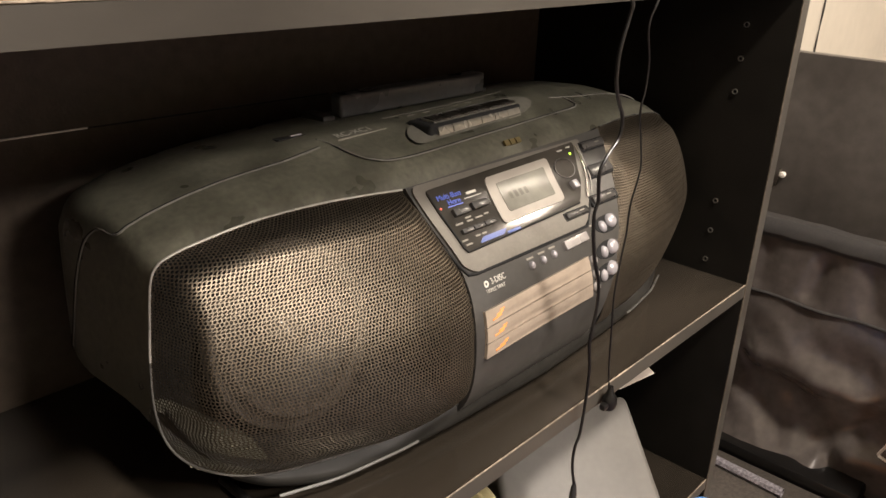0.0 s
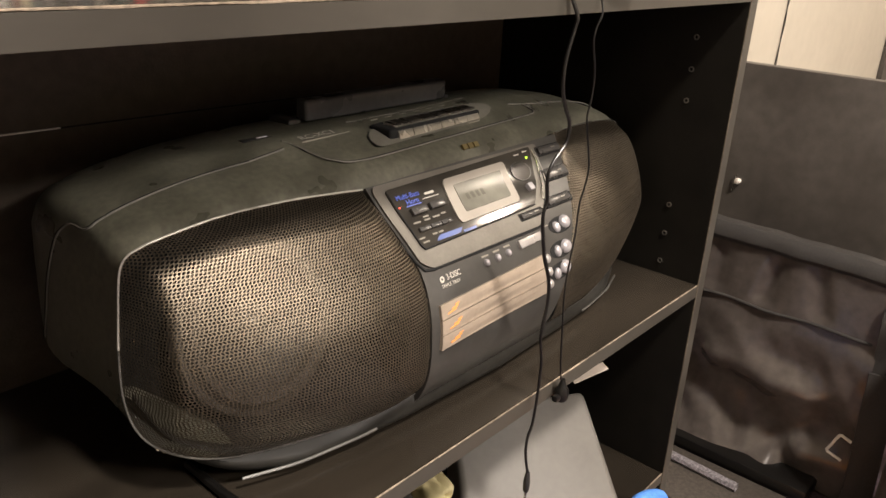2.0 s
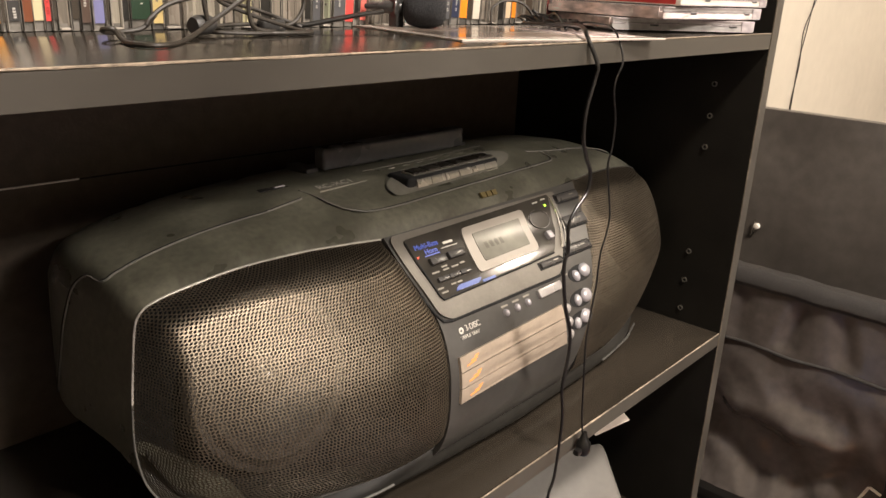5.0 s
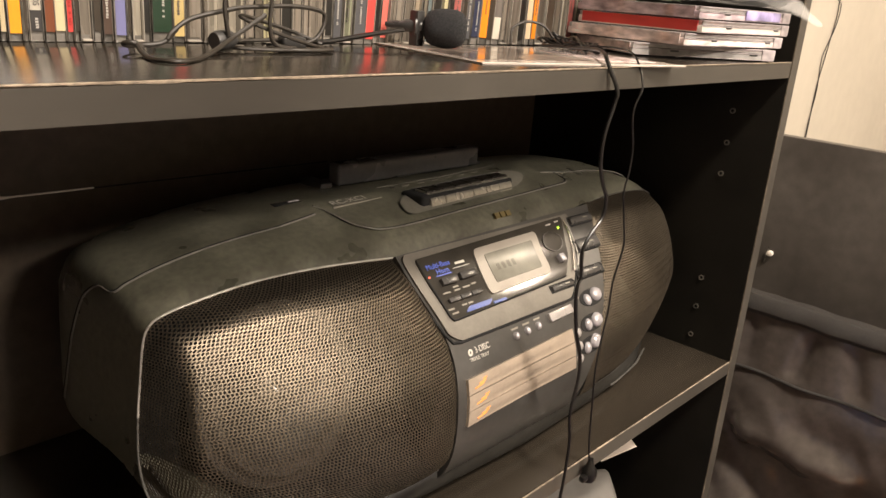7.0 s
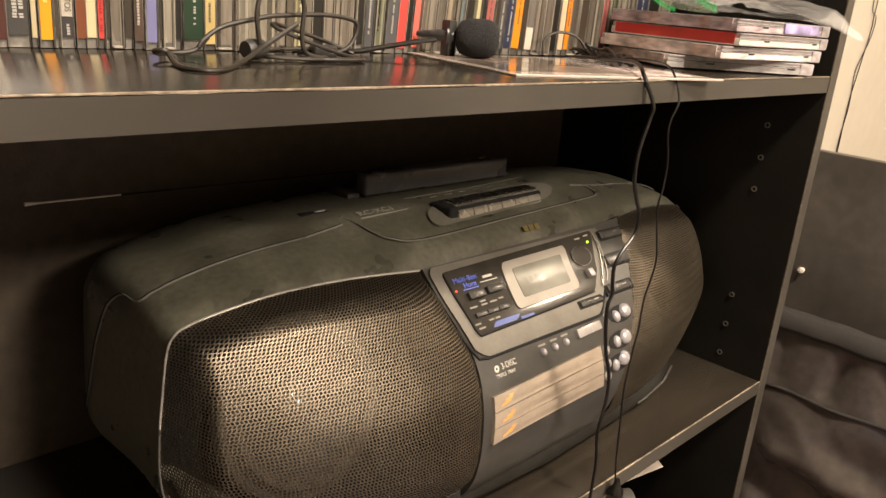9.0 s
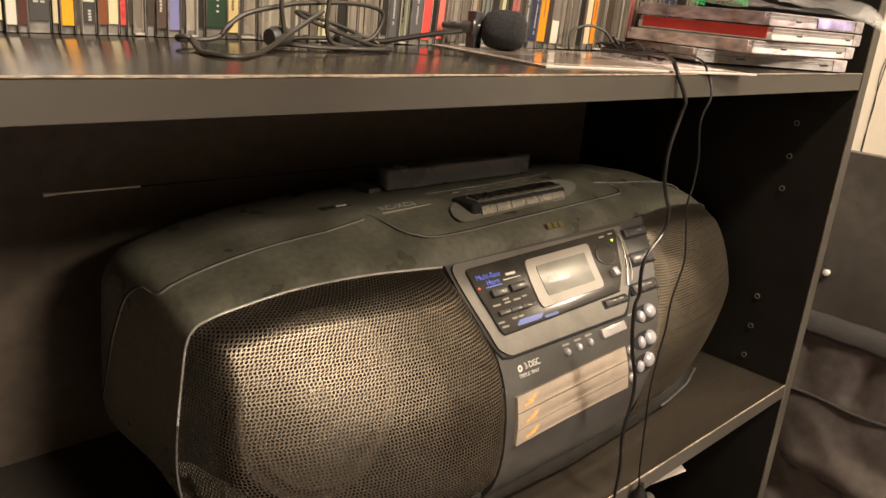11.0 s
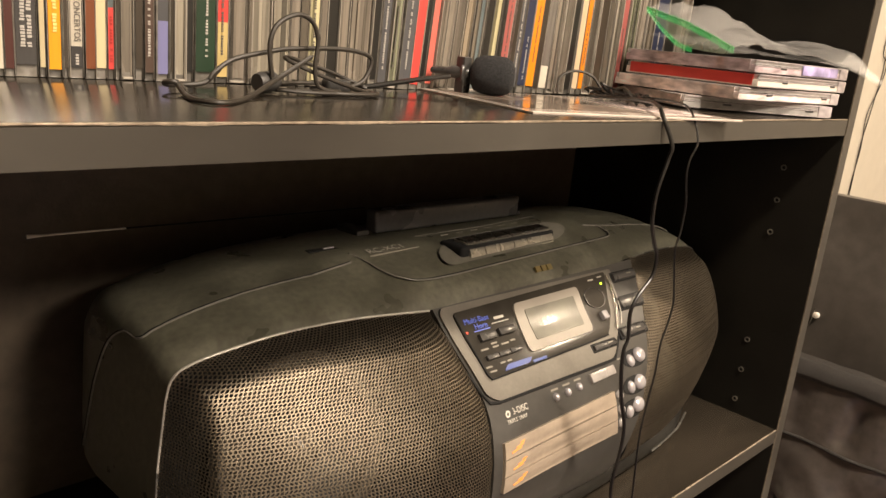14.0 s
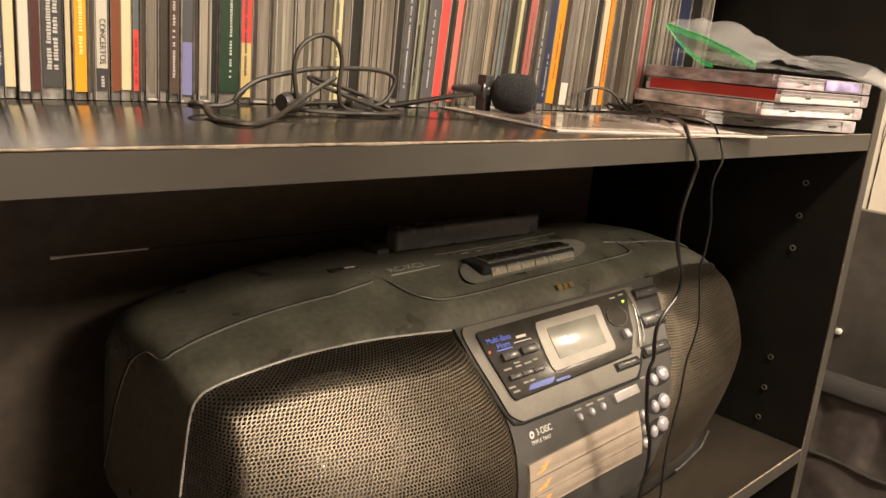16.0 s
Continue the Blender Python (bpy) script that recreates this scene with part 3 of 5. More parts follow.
display = plate("display_window", 0.4560, 0.4928, lambda z: table([(0.456, 0.4190), (0.4928, 0.4125)], z), lambda z: table([(0.456, 0.5600), (0.462, 0.5690), (0.467, 0.5773), (0.4815, 0.5876), (0.4928, 0.594)], z),
                0.0042, 0.003, GLOSS, boombox, "glossy black display window", rows=18, corner=0.003, cols=8, skew=0.018)
part("window_edge", tube_bm([face_frame(x, z, 0.0040).translation for x, z in ((0.4138, 0.4895), (0.4158, 0.478), (0.4176, 0.466), (0.4186, 0.4575), (0.4205, 0.4548), (0.425, 0.4548), (0.47, 0.4556), (0.52, 0.4564), (0.5595, 0.4574))], 0.0007, 6), BLACK, display)
lcd_frame = plate("lcd_frame", 0.4612, 0.4886, lambda z: table([(0.461, 0.4660), (0.4886, 0.4712)], z), lambda z: table([(0.461, 0.5445), (0.4886, 0.5505)], z), 0.0052, 0.002, LCD_FRAME, display, "pale frame of the small screen", rows=14, corner=0.004, cols=6, skew=0.012)
lcd = plate("lcd_screen", 0.4660, 0.4835, lambda z: table([(0.466, 0.4785), (0.4835, 0.4805)], z), lambda z: table([(0.466, 0.5365), (0.4835, 0.5405)], z), 0.0057, 0.001, LCD, display, "grey-green glass of the small screen", rows=8, corner=0.001, cols=6, skew=0.010)
for i in range(4):
    button("lcd_segment", 0.489 + 0.0062 * i, 0.4742, 0.0036, 0.0056, 0.0058, LCD_INK, lcd, 0.0)
# print and controls left of the screen
text_part("blue_lettering", "Multi-Bass", 0.0055, face_frame(0.4310, 0.4850, 0.0046) @ pose(0, 0, 0, 0, 0, 0), BLUE_INK, display, squeeze=1.08)
text_part("blue_lettering", "Horn", 0.0055, face_frame(0.4332, 0.4812, 0.0046), BLUE_INK, display, squeeze=1.1)
button("blue_rule", 0.4330, 0.4790, 0.0160, 0.0006, 0.0046, BLUE_INK, display, 0.0)
button("white_lettering", 0.4532, 0.4834, 0.0100, 0.0018, 0.0046, WHITE_INK, display, 0.0)
button("white_rule", 0.4530, 0.4808, 0.0180, 0.0005, 0.0046, WHITE_INK, display, 0.0)
dome("power_led", 0.4183, 0.4795, 0.0011, 0.0011, 0.0052, RED_LED, display)
dome("signal_led", 0.5827, 0.4874, 0.0014, 0.0014, 0.0056, GREEN_LED, display)
button("white_lettering", 0.5712, 0.4912, 0.0070, 0.0011, 0.0046, WHITE_INK, display, 0.0)
button("white_lettering", 0.5836, 0.4920, 0.0060, 0.0011, 0.0046, WHITE_INK, display, 0.0)
button("sound_button", 0.4338, 0.4748, 0.0160, 0.0056, 0.0074, SOFT_KEY, display)
button("sound_button", 0.4537, 0.4752, 0.0165, 0.0056, 0.0074, SOFT_KEY, display)
for i in range(3):
    x = 0.4292 + 0.0120 * i
    button("preset_button", x, 0.4646, 0.0113, 0.0034, 0.0066, SOFT_KEY, display, 0.0006)
for x, z, w in ((0.4265, 0.4690, 0.0075), (0.4375, 0.4690, 0.006), (0.4475, 0.4692, 0.0075), (0.4560, 0.4697, 0.005), (0.4375, 0.4708, 0.006), (0.4225, 0.4606, 0.006), (0.4245, 0.4582, 0.0065), (0.4365, 0.4608, 0.005), (0.4432, 0.4608, 0.005)):
    button("white_lettering", x, z, w, 0.0012, 0.0046, DULL_INK, display, 0.0)
# two thin blue plates paint the reflection below the screen
plate("blue_stripe", 0.4566, 0.4592, lambda z: 0.4345 + (z - 0.4566) * 2, lambda z: 0.4610 + (z - 0.4566) * 2, 0.0046, 0.0005, BLUE_DEEP, display, "", rows=4, corner=0.001)
plate("blue_stripe", 0.4560, 0.4574, const(0.4650), const(0.4800), 0.0046, 0.0005, BLUE_DEEP, display, "", rows=4)
# jog lever right of the screen
part("jog_recess", ring_bm((0, 0, 0), (0, 0, 1), 0.0, 1.0, 1.0, 28), GLOSS, display).data.transform(face_frame(0.5665, 0.4795, 0.0040) @ Matrix.Diagonal((0.0125, 0.0085, 0.0009, 1)))
part("jog_rim", ring_bm((0, 0, 0), (0, 0, 1), 0.94, 1.0, 1.0, 32), KEY, display).data.transform(face_frame(0.5665, 0.4795, 0.0040) @ Matrix.Diagonal((0.0129, 0.0089, 0.0011, 1)))
button("jog_button", 0.5648, 0.4678, 0.0070, 0.0072, 0.0080, PEARL, display, 0.0012)
part("bright_trim", tube_bm(smooth_line([face_frame(x, z, 0.0046).translation for x, z in ((0.5935, 0.4920), (0.5935, 0.4850), (0.5900, 0.4760), (0.5830, 0.4680), (0.5720, 0.4590))], 5), 0.0006, 6), CHROME, display)
part("bright_trim", tube_bm(smooth_line([face_frame(x, z, 0.0036).translation for x, z in ((0.5968, 0.4880), (0.5975, 0.4830), (0.5950, 0.4740), (0.5890, 0.4660), (0.5820, 0.4610))], 5), 0.0005, 6), RIM_BRIGHT, display)
for x, z, w, h, lean in ((0.6190, 0.4895, 0.0335, 0.0068, 1), (0.6112, 0.4722, 0.0330, 0.0098, -1), (0.5935, 0.4556, 0.0360, 0.0072, 0), (0.5493, 0.4526, 0.0300, 0.0050, 0)):
    part("button_well", box_bm(-w / 2 - 0.0016, w / 2 + 0.0016, -h / 2 - 0.0012, h / 2 + 0.0012, -0.002, 0.0033, 0.0008, 2, turn=face_frame(x, z)), BLACK, panel)
    button("function_button", x, z, w, h, 0.0058, SOFT_KEY, panel, 0.0020)
    button("white_lettering", x + 0.005, z + 0.0004, 0.006, 0.0010, 0.0060, DULL_INK, panel, 0.0)
for (bx, bz), (sx, sz) in (((0.5874, 0.4408), (0.5734, 0.4392)), ((0.5768, 0.4241), (0.5640, 0.4230)), ((0.5705, 0.4088), (0.5585, 0.4060))):
    well = part("knob_well", ring_bm((0, 0, 0), (0, 0, 1), 0.0, 1.0, 1.0, 24), BLACK, panel)
    well.data.transform(face_frame((bx + sx) / 2, (bz + sz) / 2) @ Matrix.Diagonal((0.0165, 0.0072, 0.0016, 1)))
    dome("play_button", bx, bz, 0.0070, 0.0062, 0.0056, PEARL, panel)
    dome("stop_button", sx, sz, 0.0042, 0.0052, 0.0046, PEARL, panel)
for x, z in ((0.4749, 0.4353), (0.4889, 0.4356), (0.5027, 0.4359)):
    dome("disc_button", x, z, 0.0026, 0.0032, 0.0042, PEARL, panel)
    button("white_lettering", x + 0.0010, z + 0.0042, 0.0080, 0.0014, 0.0015, DULL_INK, panel, 0.0)
button("eject_button", 0.5330, 0.4378, 0.0315, 0.0075, 0.0040, DULL_PEARL, panel, 0.0016, lean=1.5)
button("white_lettering", 0.5610, 0.4425, 0.0060, 0.0012, 0.0015, DULL_INK, panel, 0.0)
text_part("lettering", "3-DISC", 0.0062, face_frame(0.4365, 0.4366, 0.0015), WHITE_INK, panel, squeeze=0.86)
text_part("lettering", "TRIPLE TRAY", 0.0036, face_frame(0.4310, 0.4322, 0.0015), WHITE_INK, panel, squeeze=1.0)
part("round_mark", ring_bm((0, 0, 0), (0, 0, 1), 0.0012, 0.0026, 0.0004, 18, squash=0.8), WHITE_INK, panel).data.transform(face_frame(0.4237, 0.4364, 0.0013))
for i in range(3):
    za, zb = 0.4240 - 0.0103 * i, 0.4240 - 0.0103 * (i + 1) + 0.0006

    def wave(x, z, zb=zb):
        return 0.0014 * max(0.0, math.sin((x - 0.409) / 0.130 * math.pi)) * max(0.0, 1 - abs(z - zb - 0.0012) / 0.0045)

    tray = plate("disc_tray", zb, za, lambda z: 0.4075 + 0.15 * (z - 0.393), const(0.5390), 0.0036, 0.004, TRAY, boombox, "champagne disc tray front", rows=8, cols=20, dips=wave, skew=0.025)
    for dx, w, lift in ((0.0, 0.010, -0.0016), (0.0035, 0.0075, 0.0002), (0.0065, 0.0045, 0.0019)):
        button("orange_mark", 0.4225 + dx, (za + zb) / 2 + lift - 0.0014, w, 0.0010, 0.0038, TRAY_INK, tray, 0.0, lean=8)
    dome("tray_button", 0.5475, (za + zb) / 2 + 0.0015, 0.0040, 0.0042, 0.0040, DULL_PEARL, panel)

# skirt under the grilles and the panel
def skirt_edge(a):
    return table([(0, 0.0375), (0.10, 0.0415), (0.15, 0.046), (0.20, 0.0545), (0.25, 0.071), (0.27, 0.082), (0.28, 0.090)], a)


def skirt_top(a):
    y = table([(0, 0.0400), (0.092, 0.0405), (0.147, 0.048), (0.197, 0.059), (0.233, 0.073), (0.257, 0.088), (0.270, 0.100), (0.276, 0.110)], a)
    z = table([(0, 0.3530), (0.092, 0.3540), (0.147, 0.3510), (0.197, 0.3525), (0.233, 0.3585), (0.257, 0.3675), (0.270, 0.380), (0.276, 0.397)], a)
    return y, z


verts, faces = [], []
cross = 8
steps = np.linspace(-0.276, 0.276, 70)
for dx in steps:
    a = abs(dx)
    yt, zt = skirt_top(a)
    yb = skirt_edge(a)
    k = max(0.0, (a - 0.17) / 0.106) ** 2.0
    zb = 0.3345 + (zt - 0.003 - 0.3345) * k
    yb = yb + (yt + 0.002 - yb) * k
    verts += [(C + dx, y, z) for y, z in ((yt + 0.004, zt + 0.001), (yt - 0.0005, zt - 0.0005), (0.5 * (yt + yb) - 0.001, 0.55 * zt + 0.45 * zb), (yb - 0.0012, zb + 0.0075), (yb, zb + 0.0035), (yb + 0.0025, zb + 0.0008), (yb + 0.008, zb), (0.14, zb + 0.003))]
for i in range(len(steps) - 1):
    for k in range(cross - 1):
        p = i * cross + k
        faces.append((p, p + cross, p + cross + 1, p + 1))
link_mesh("skirt", verts, faces, SKIRT, boombox, True, "darker charcoal skirt under the grilles")
for s in (-1, 1):
    # lighter tube paints the highlight along the grip's edge
    grip = [(C + s * dx, skirt_edge(dx) - 0.0014, 0.3395 + 0.0012 * abs((dx - 0.185) / 0.05)) for dx in np.linspace(0.136, 0.234, 14)]
    part("grip_edge", tube_bm(grip, 0.0011, 6), RIM, boombox)

# shell seams and the top
def on_top(pts, lift=0.0):
    return [(x, y, top_z(x, y) + lift) for x, y in pts]


def seam_depth(p):
    """How far back the shell's seam runs: level along the top, slanting back down the ends."""
    if p.z > 0.488:
        return table([(0.126, 0.147), (0.135, 0.1450), (0.166, 0.1406), (0.28, 0.1412)], abs(p.x - C))
    return table([(0.40, 0.214), (0.417, 0.2015), (0.45, 0.176), (0.475, 0.1500), (0.484, 0.1430), (0.488, 0.1412)], p.z)


left_rim = [p for p in smooth_line(RIM_LINE, 8) if p.x < 0.370 and p.z > 0.40]
for side in (0, 1):
    seam = []
    for p in left_rim:
        q = shell_at(p, (seam_depth(p) - p.y) / (0.252 - p.y))
        q += Vector((-0.0003 if p.z < 0.492 else 0, 0, 0.0003 if p.z > 0.48 else 0))
        seam.append(q if not side else to_right(q))
    part("shell_seam", tube_bm(seam, 0.0006, 6), RIM_MID, boombox)
    part("seam_groove", tube_bm([q + Vector((0, 0.0016, -0.0002)) for q in seam], 0.0007, 6), BLACK, boombox)
lid = [(0.3720, 0.1560), (0.3746, 0.1500), (0.3764, 0.1420), (0.3795, 0.1320), (0.3845, 0.1236), (0.3925, 0.1176), (0.4040, 0.1145), (0.4320, 0.1137), (0.4932, 0.1158), (0.5646, 0.1184), (0.6299, 0.1229), (0.6448, 0.1270), (0.6475, 0.1330), (0.645, 0.142)]
lid = [(p.x, p.y) for p in smooth_line([(x, y, 0) for x, y in lid], 6)]
part("cassette_lid_edge", tube_bm(on_top(lid, 0.0002), 0.0005, 6), RIM_MID, boombox)
part("lid_groove", tube_bm([(x, y + 0.0018, z) for x, y, z in on_top(lid, 0.0)], 0.0007, 6), BLACK, boombox)
part("lid_ridge", tube_bm(on_top([(0.4430, 0.1680), (0.4469, 0.1675), (0.5197, 0.1690), (0.5976, 0.1769), (0.6005, 0.181)], 0.0001), 0.0004, 6), RIM_MID, boombox)
part("lid_ridge", tube_bm(on_top([(0.4660, 0.1535), (0.5317, 0.1570), (0.5850, 0.1585)], 0.0003), 0.0006, 6), RIM, boombox)


def top_patch(name, outline, lift, mat, parent, label=""):
    """A thin patch that follows the top, from an outline given as (x, front y, back y) rows."""
    tv, tf = [], []
    steps = 6
    for x, y0, y1 in outline:
        for i in range(steps + 1):
            y = y0 + (y1 - y0) * i / steps
            tv.append((x, y, top_z(x, y) + lift))
    for i in range(len(outline) - 1):
        for k in range(steps):
            a = i * (steps + 1) + k
            tf.append((a, a + steps + 1, a + steps + 2, a + 1))
    return link_mesh(name, tv, tf, mat, parent, True, label)


top_patch("key_well", [(0.4358, 0.1245, 0.130), (0.4385, 0.1220, 0.1365), (0.4425, 0.1213, 0.1400), (0.4475, 0.1215, 0.1435), (0.455, 0.1220, 0.1475), (0.50, 0.1240, 0.1510), (0.56, 0.1280, 0.1560), (0.575, 0.131, 0.158), (0.588, 0.136, 0.158), (0.597, 0.142, 0.1555), (0.6015, 0.147, 0.152)],
                  0.0006, WELL, boombox, "satin grey hollow round the tape keys")
lean_in = Matrix.Translation((0.46, 0.126, 0)) @ pose(0, 0, 0, 0, 0, 2.6) @ Matrix.Translation((-0.46, -0.126, 0))
part("key_slot", box_bm(0.4535, 0.5700, 0.1275, 0.1515, 0.512, 0.5262, 0.003, 3, turn=lean_in), BLACK, boombox)
KEY_PROFILE = [(0.1262, 0.510), (0.1252, 0.5140), (0.1250, 0.5175), (0.1257, 0.5207), (0.1272, 0.5235), (0.1294, 0.5258), (0.1322, 0.5273), (0.1350, 0.5279), (0.1440, 0.5279), (0.1440, 0.510)]


def key_bm(x0, x1):
    """A piano-type key: its profile drawn out along the row."""
    bm = bmesh.new()
    ends = [[bm.verts.new((x, y, z)) for y, z in KEY_PROFILE] for x in (x0, x0 + 0.0004, x1 - 0.0004, x1)]
    for ring in (ends[0], ends[3]):
        for v in ring:
            v.co.y, v.co.z = 0.134 + (v.co.y - 0.134) * 0.96, 0.518 + (v.co.z - 0.518) * 0.96
    for p, q in zip(ends, ends[1:]):
        for i in range(len(p)):
            j = (i + 1) % len(p)
            bm.faces.new((p[i], p[j], q[j], q[i]))
    bm.faces.new(ends[0])
    bm.faces.new(ends[3][::-1])
    bmesh.ops.recalc_face_normals(bm, faces=bm.faces)
    bmesh.ops.transform(bm, matrix=lean_in, verts=bm.verts)
    return bm


for i in range(6):
    x0 = 0.4620 + 0.0176 * i
    key = part("tape_key", key_bm(x0, x0 + 0.0169), KEY_SILVER, boombox, "satin grey tape key")
    key.data.set_sharp_from_angle(angle=radians(40))
    part("key_top", box_bm(x0 + 0.0006, x0 + 0.0166, 0.1315, 0.1435, 0.5260, 0.5285, 0.0004, 1, turn=lean_in), KEY_TOP, key, "top of the tape key with its shade painted dark")
    part("key_lettering", box_bm(x0 + 0.005, x0 + 0.0125, 0.1616, 0.1626, 0.520, top_z(x0, 0.162) + 0.0003, turn=lean_in), DULL_INK, boombox)
tilt = pose(0, 0, 0, math.degrees(math.atan2(top_z(0.403, 0.1585) - top_z(0.403, 0.1505), 0.008)), 0, 3.5)
text_part("model_lettering", "RC-XC1", 0.0088, Matrix.Translation((0.4032, 0.1545, top_z(0.403, 0.1545) + 0.0003)) @ tilt, MODEL_INK, boombox, depth=0.00008, squeeze=1.15)
part("model_rule", box_bm(-0.024, 0.024, -0.00025, 0.00025, -0.001, 0.0003, turn=Matrix.Translation((0.4075, 0.1490, top_z(0.4075, 0.149) + 0.0003)) @ tilt), DULL_INK, boombox)
for i in range(3):
    part("maker_badge", box_bm(0.5150 + 0.0070 * i, 0.5205 + 0.0070 * i, -0.0023, 0.0023, -0.001, 0.0006, 0.0, turn=Matrix.Translation((0, 0.1052, 0.5071)) @ pose(0, 0, 0, 48)), GOLD_INK, boombox)
part("slide_switch", box_bm(0.3605, 0.3695, 0.1700, 0.1722, 0.524, top_z(0.36, 0.171) + 0.0014, 0.0004), PEARL, boombox, "small white slide switch")
part("switch_slot", box_bm(0.3480, 0.3735, 0.1685, 0.1745, 0.520, top_z(0.36, 0.171) + 0.0003, 0.0004), BLACK, boombox)
handle = part("carry_handle", box_bm(0.4135, 0.577, 0.179, 0.193, 0.5275, 0.5450, 0.0035, 3), HANDLE, boombox, "folded charcoal carrying handle")
for x in (0.402, 0.5765):
    part("handle_pivot", box_bm(x, x + 0.012, 0.186, 0.212, 0.520, 0.5295, 0.002, 2), KEY, handle)
antenna = part("antenna", tube_bm([(0.186, 0.212, 0.5425), (0.195, 0.212, 0.5424), (0.242, 0.212, 0.5418)], 0.0008, 8, taper=[1.6, 0.75, 0.7]), ANTENNA, boombox, "thin chrome telescopic antenna")
# rest of the rod is black, painting how it fades into shade
part("antenna_base", tube_bm([(0.242, 0.212, 0.5418), (0.33, 0.213, 0.5405), (0.43, 0.214, 0.539)], 0.0006, 6), BLACK, antenna)

# ---- things on the upper shelf ----
SPINES = {}
SPINE_PALE = material("pale_spine_print", (0.40, 0.38, 0.35), 0.5)
SPINE_DARK = material("dark_spine_print", (0.09, 0.08, 0.07), 0.5)
SPINE_RED = material("red_spine_print", (0.30, 0.015, 0.01), 0.5)
PALETTE = dict(cream=(0.55, 0.46, 0.28), white=(0.58, 0.53, 0.44), maroon=(0.060, 0.012, 0.008), charcoal=(0.040, 0.037, 0.036), amber=(0.72, 0.29, 0.004),
               umber=(0.040, 0.030, 0.020), rust=(0.15, 0.042, 0.012), clear=(0.19, 0.165, 0.135), brown=(0.080, 0.048, 0.034), violet=(0.17, 0.17, 0.34), pale=(0.25, 0.225, 0.18),
               black=(0.010, 0.009, 0.007), green=(0.012, 0.034, 0.016), smoke=(0.11, 0.095, 0.075), straw=(0.44, 0.40, 0.24), slate=(0.075, 0.075, 0.080), olive=(0.17, 0.175, 0.12),
               red=(0.66, 0.060, 0.050), salmon=(0.62, 0.14, 0.11), tan=(0.22, 0.18, 0.13), teal=(0.12, 0.15, 0.155), dusty=(0.34, 0.095, 0.085), navy=(0.022, 0.028, 0.060),
               orange=(0.78, 0.25, 0.010), peach=(0.60, 0.44, 0.28), grey=(0.20, 0.18, 0.16), yellow=(0.60, 0.46, 0.19))
# two-coloured spines: lower colour, upper colour, height of the change
TWO = dict(label=("charcoal", "white", 0.0150), redslate=("red", "teal", 0.0340), yellowred=("yellow", "red", 0.0320), whitegrey=("white", "grey", 0.0215), violet=("violet", "slate", 0.0300))
CLEAR_KINDS = ("clear", "pale", "smoke", "tan", "olive", "straw", "teal", "grey")
# spines in their order along the shelf, with their widths in millimetres
ROW = ("navy 2.7, cream 5.1, white 5.2, maroon 4.5, charcoal 10.5, cream 3.2, amber 7.3, umber 2.6, label 7.1, rust 5.3, cream 5.4, redslate 3.6, "
       "umber 2.8, clear 7.1, umber 4.4, brown 5.3, violet 7.3, umber 2.5, pale 6.9, black 4.8, green 12.6, yellowred 7.9, clear 10.7, smoke 2.5, "
       "pale 13.0, pale 11.6, clear 6.0, smoke 6.1, straw 8.3, clear 5.1, black 8.6, clear 7.9, clear 18.3, black 7.1, slate 8.2, olive 7.9, "
       "slate 11.1, red 9.3, black 4.8, salmon 6.4, clear 7.1, clear 7.8, clear 9.1, tan 10.5, smoke 4.8, teal 7.2, black 8.0, straw 9.4, "
       "black 3.8, dusty 9.1, umber 5.3, slate 8.1, navy 9.6, orange 10.6, umber 6.5, whitegrey 10.3, clear 10.5, clear 12.3, black 10.3, peach 8.9, "
       "orange 7.4, smoke 12.6, umber 12.1, smoke 9.7, pale 11.7, dusty 10.1, olive 14.2, clear 15.5, smoke 14.0, navy 22.7, black 19.2, clear 22.1")
rng = random.Random(7)


def spine_paint(kind, tone=1.0):
    """Printed card behind clear plastic, a little streaked from top to bottom."""
    if (kind, tone) not in SPINES:
        colour = tuple(0.86 * c * tone for c in PALETTE[kind])
        see_through = kind in CLEAR_KINDS
        SPINES[kind, tone] = material("spine_print", colour, 0.30 if see_through else 0.42, grain=0.22 if see_through else 0.07, scale=150, blotch=0.35 if see_through else 0.10,
                                      coat=0.35, per_object=0.12, stretch=(2.5, 1, 0.16))
    return SPINES[kind, tone]


def lettering(ob, cx, z, end, tall, ink):
    """A line of print too small to read, running up the spine."""
    bars = bmesh.new()
    while z < end:
        step = rng.uniform(0.0010, 0.0017)
        box_bm(cx - tall * rng.uniform(0.6, 1.0), cx + tall * rng.uniform(0.7, 1.0), -0.0003, 0.001, z, z + step * 0.72, bm=bars)
        z += step + (0.0016 if rng.random() < 0.15 else 0.0)
    part("spine_lettering", bars, ink, ob, smooth=False)


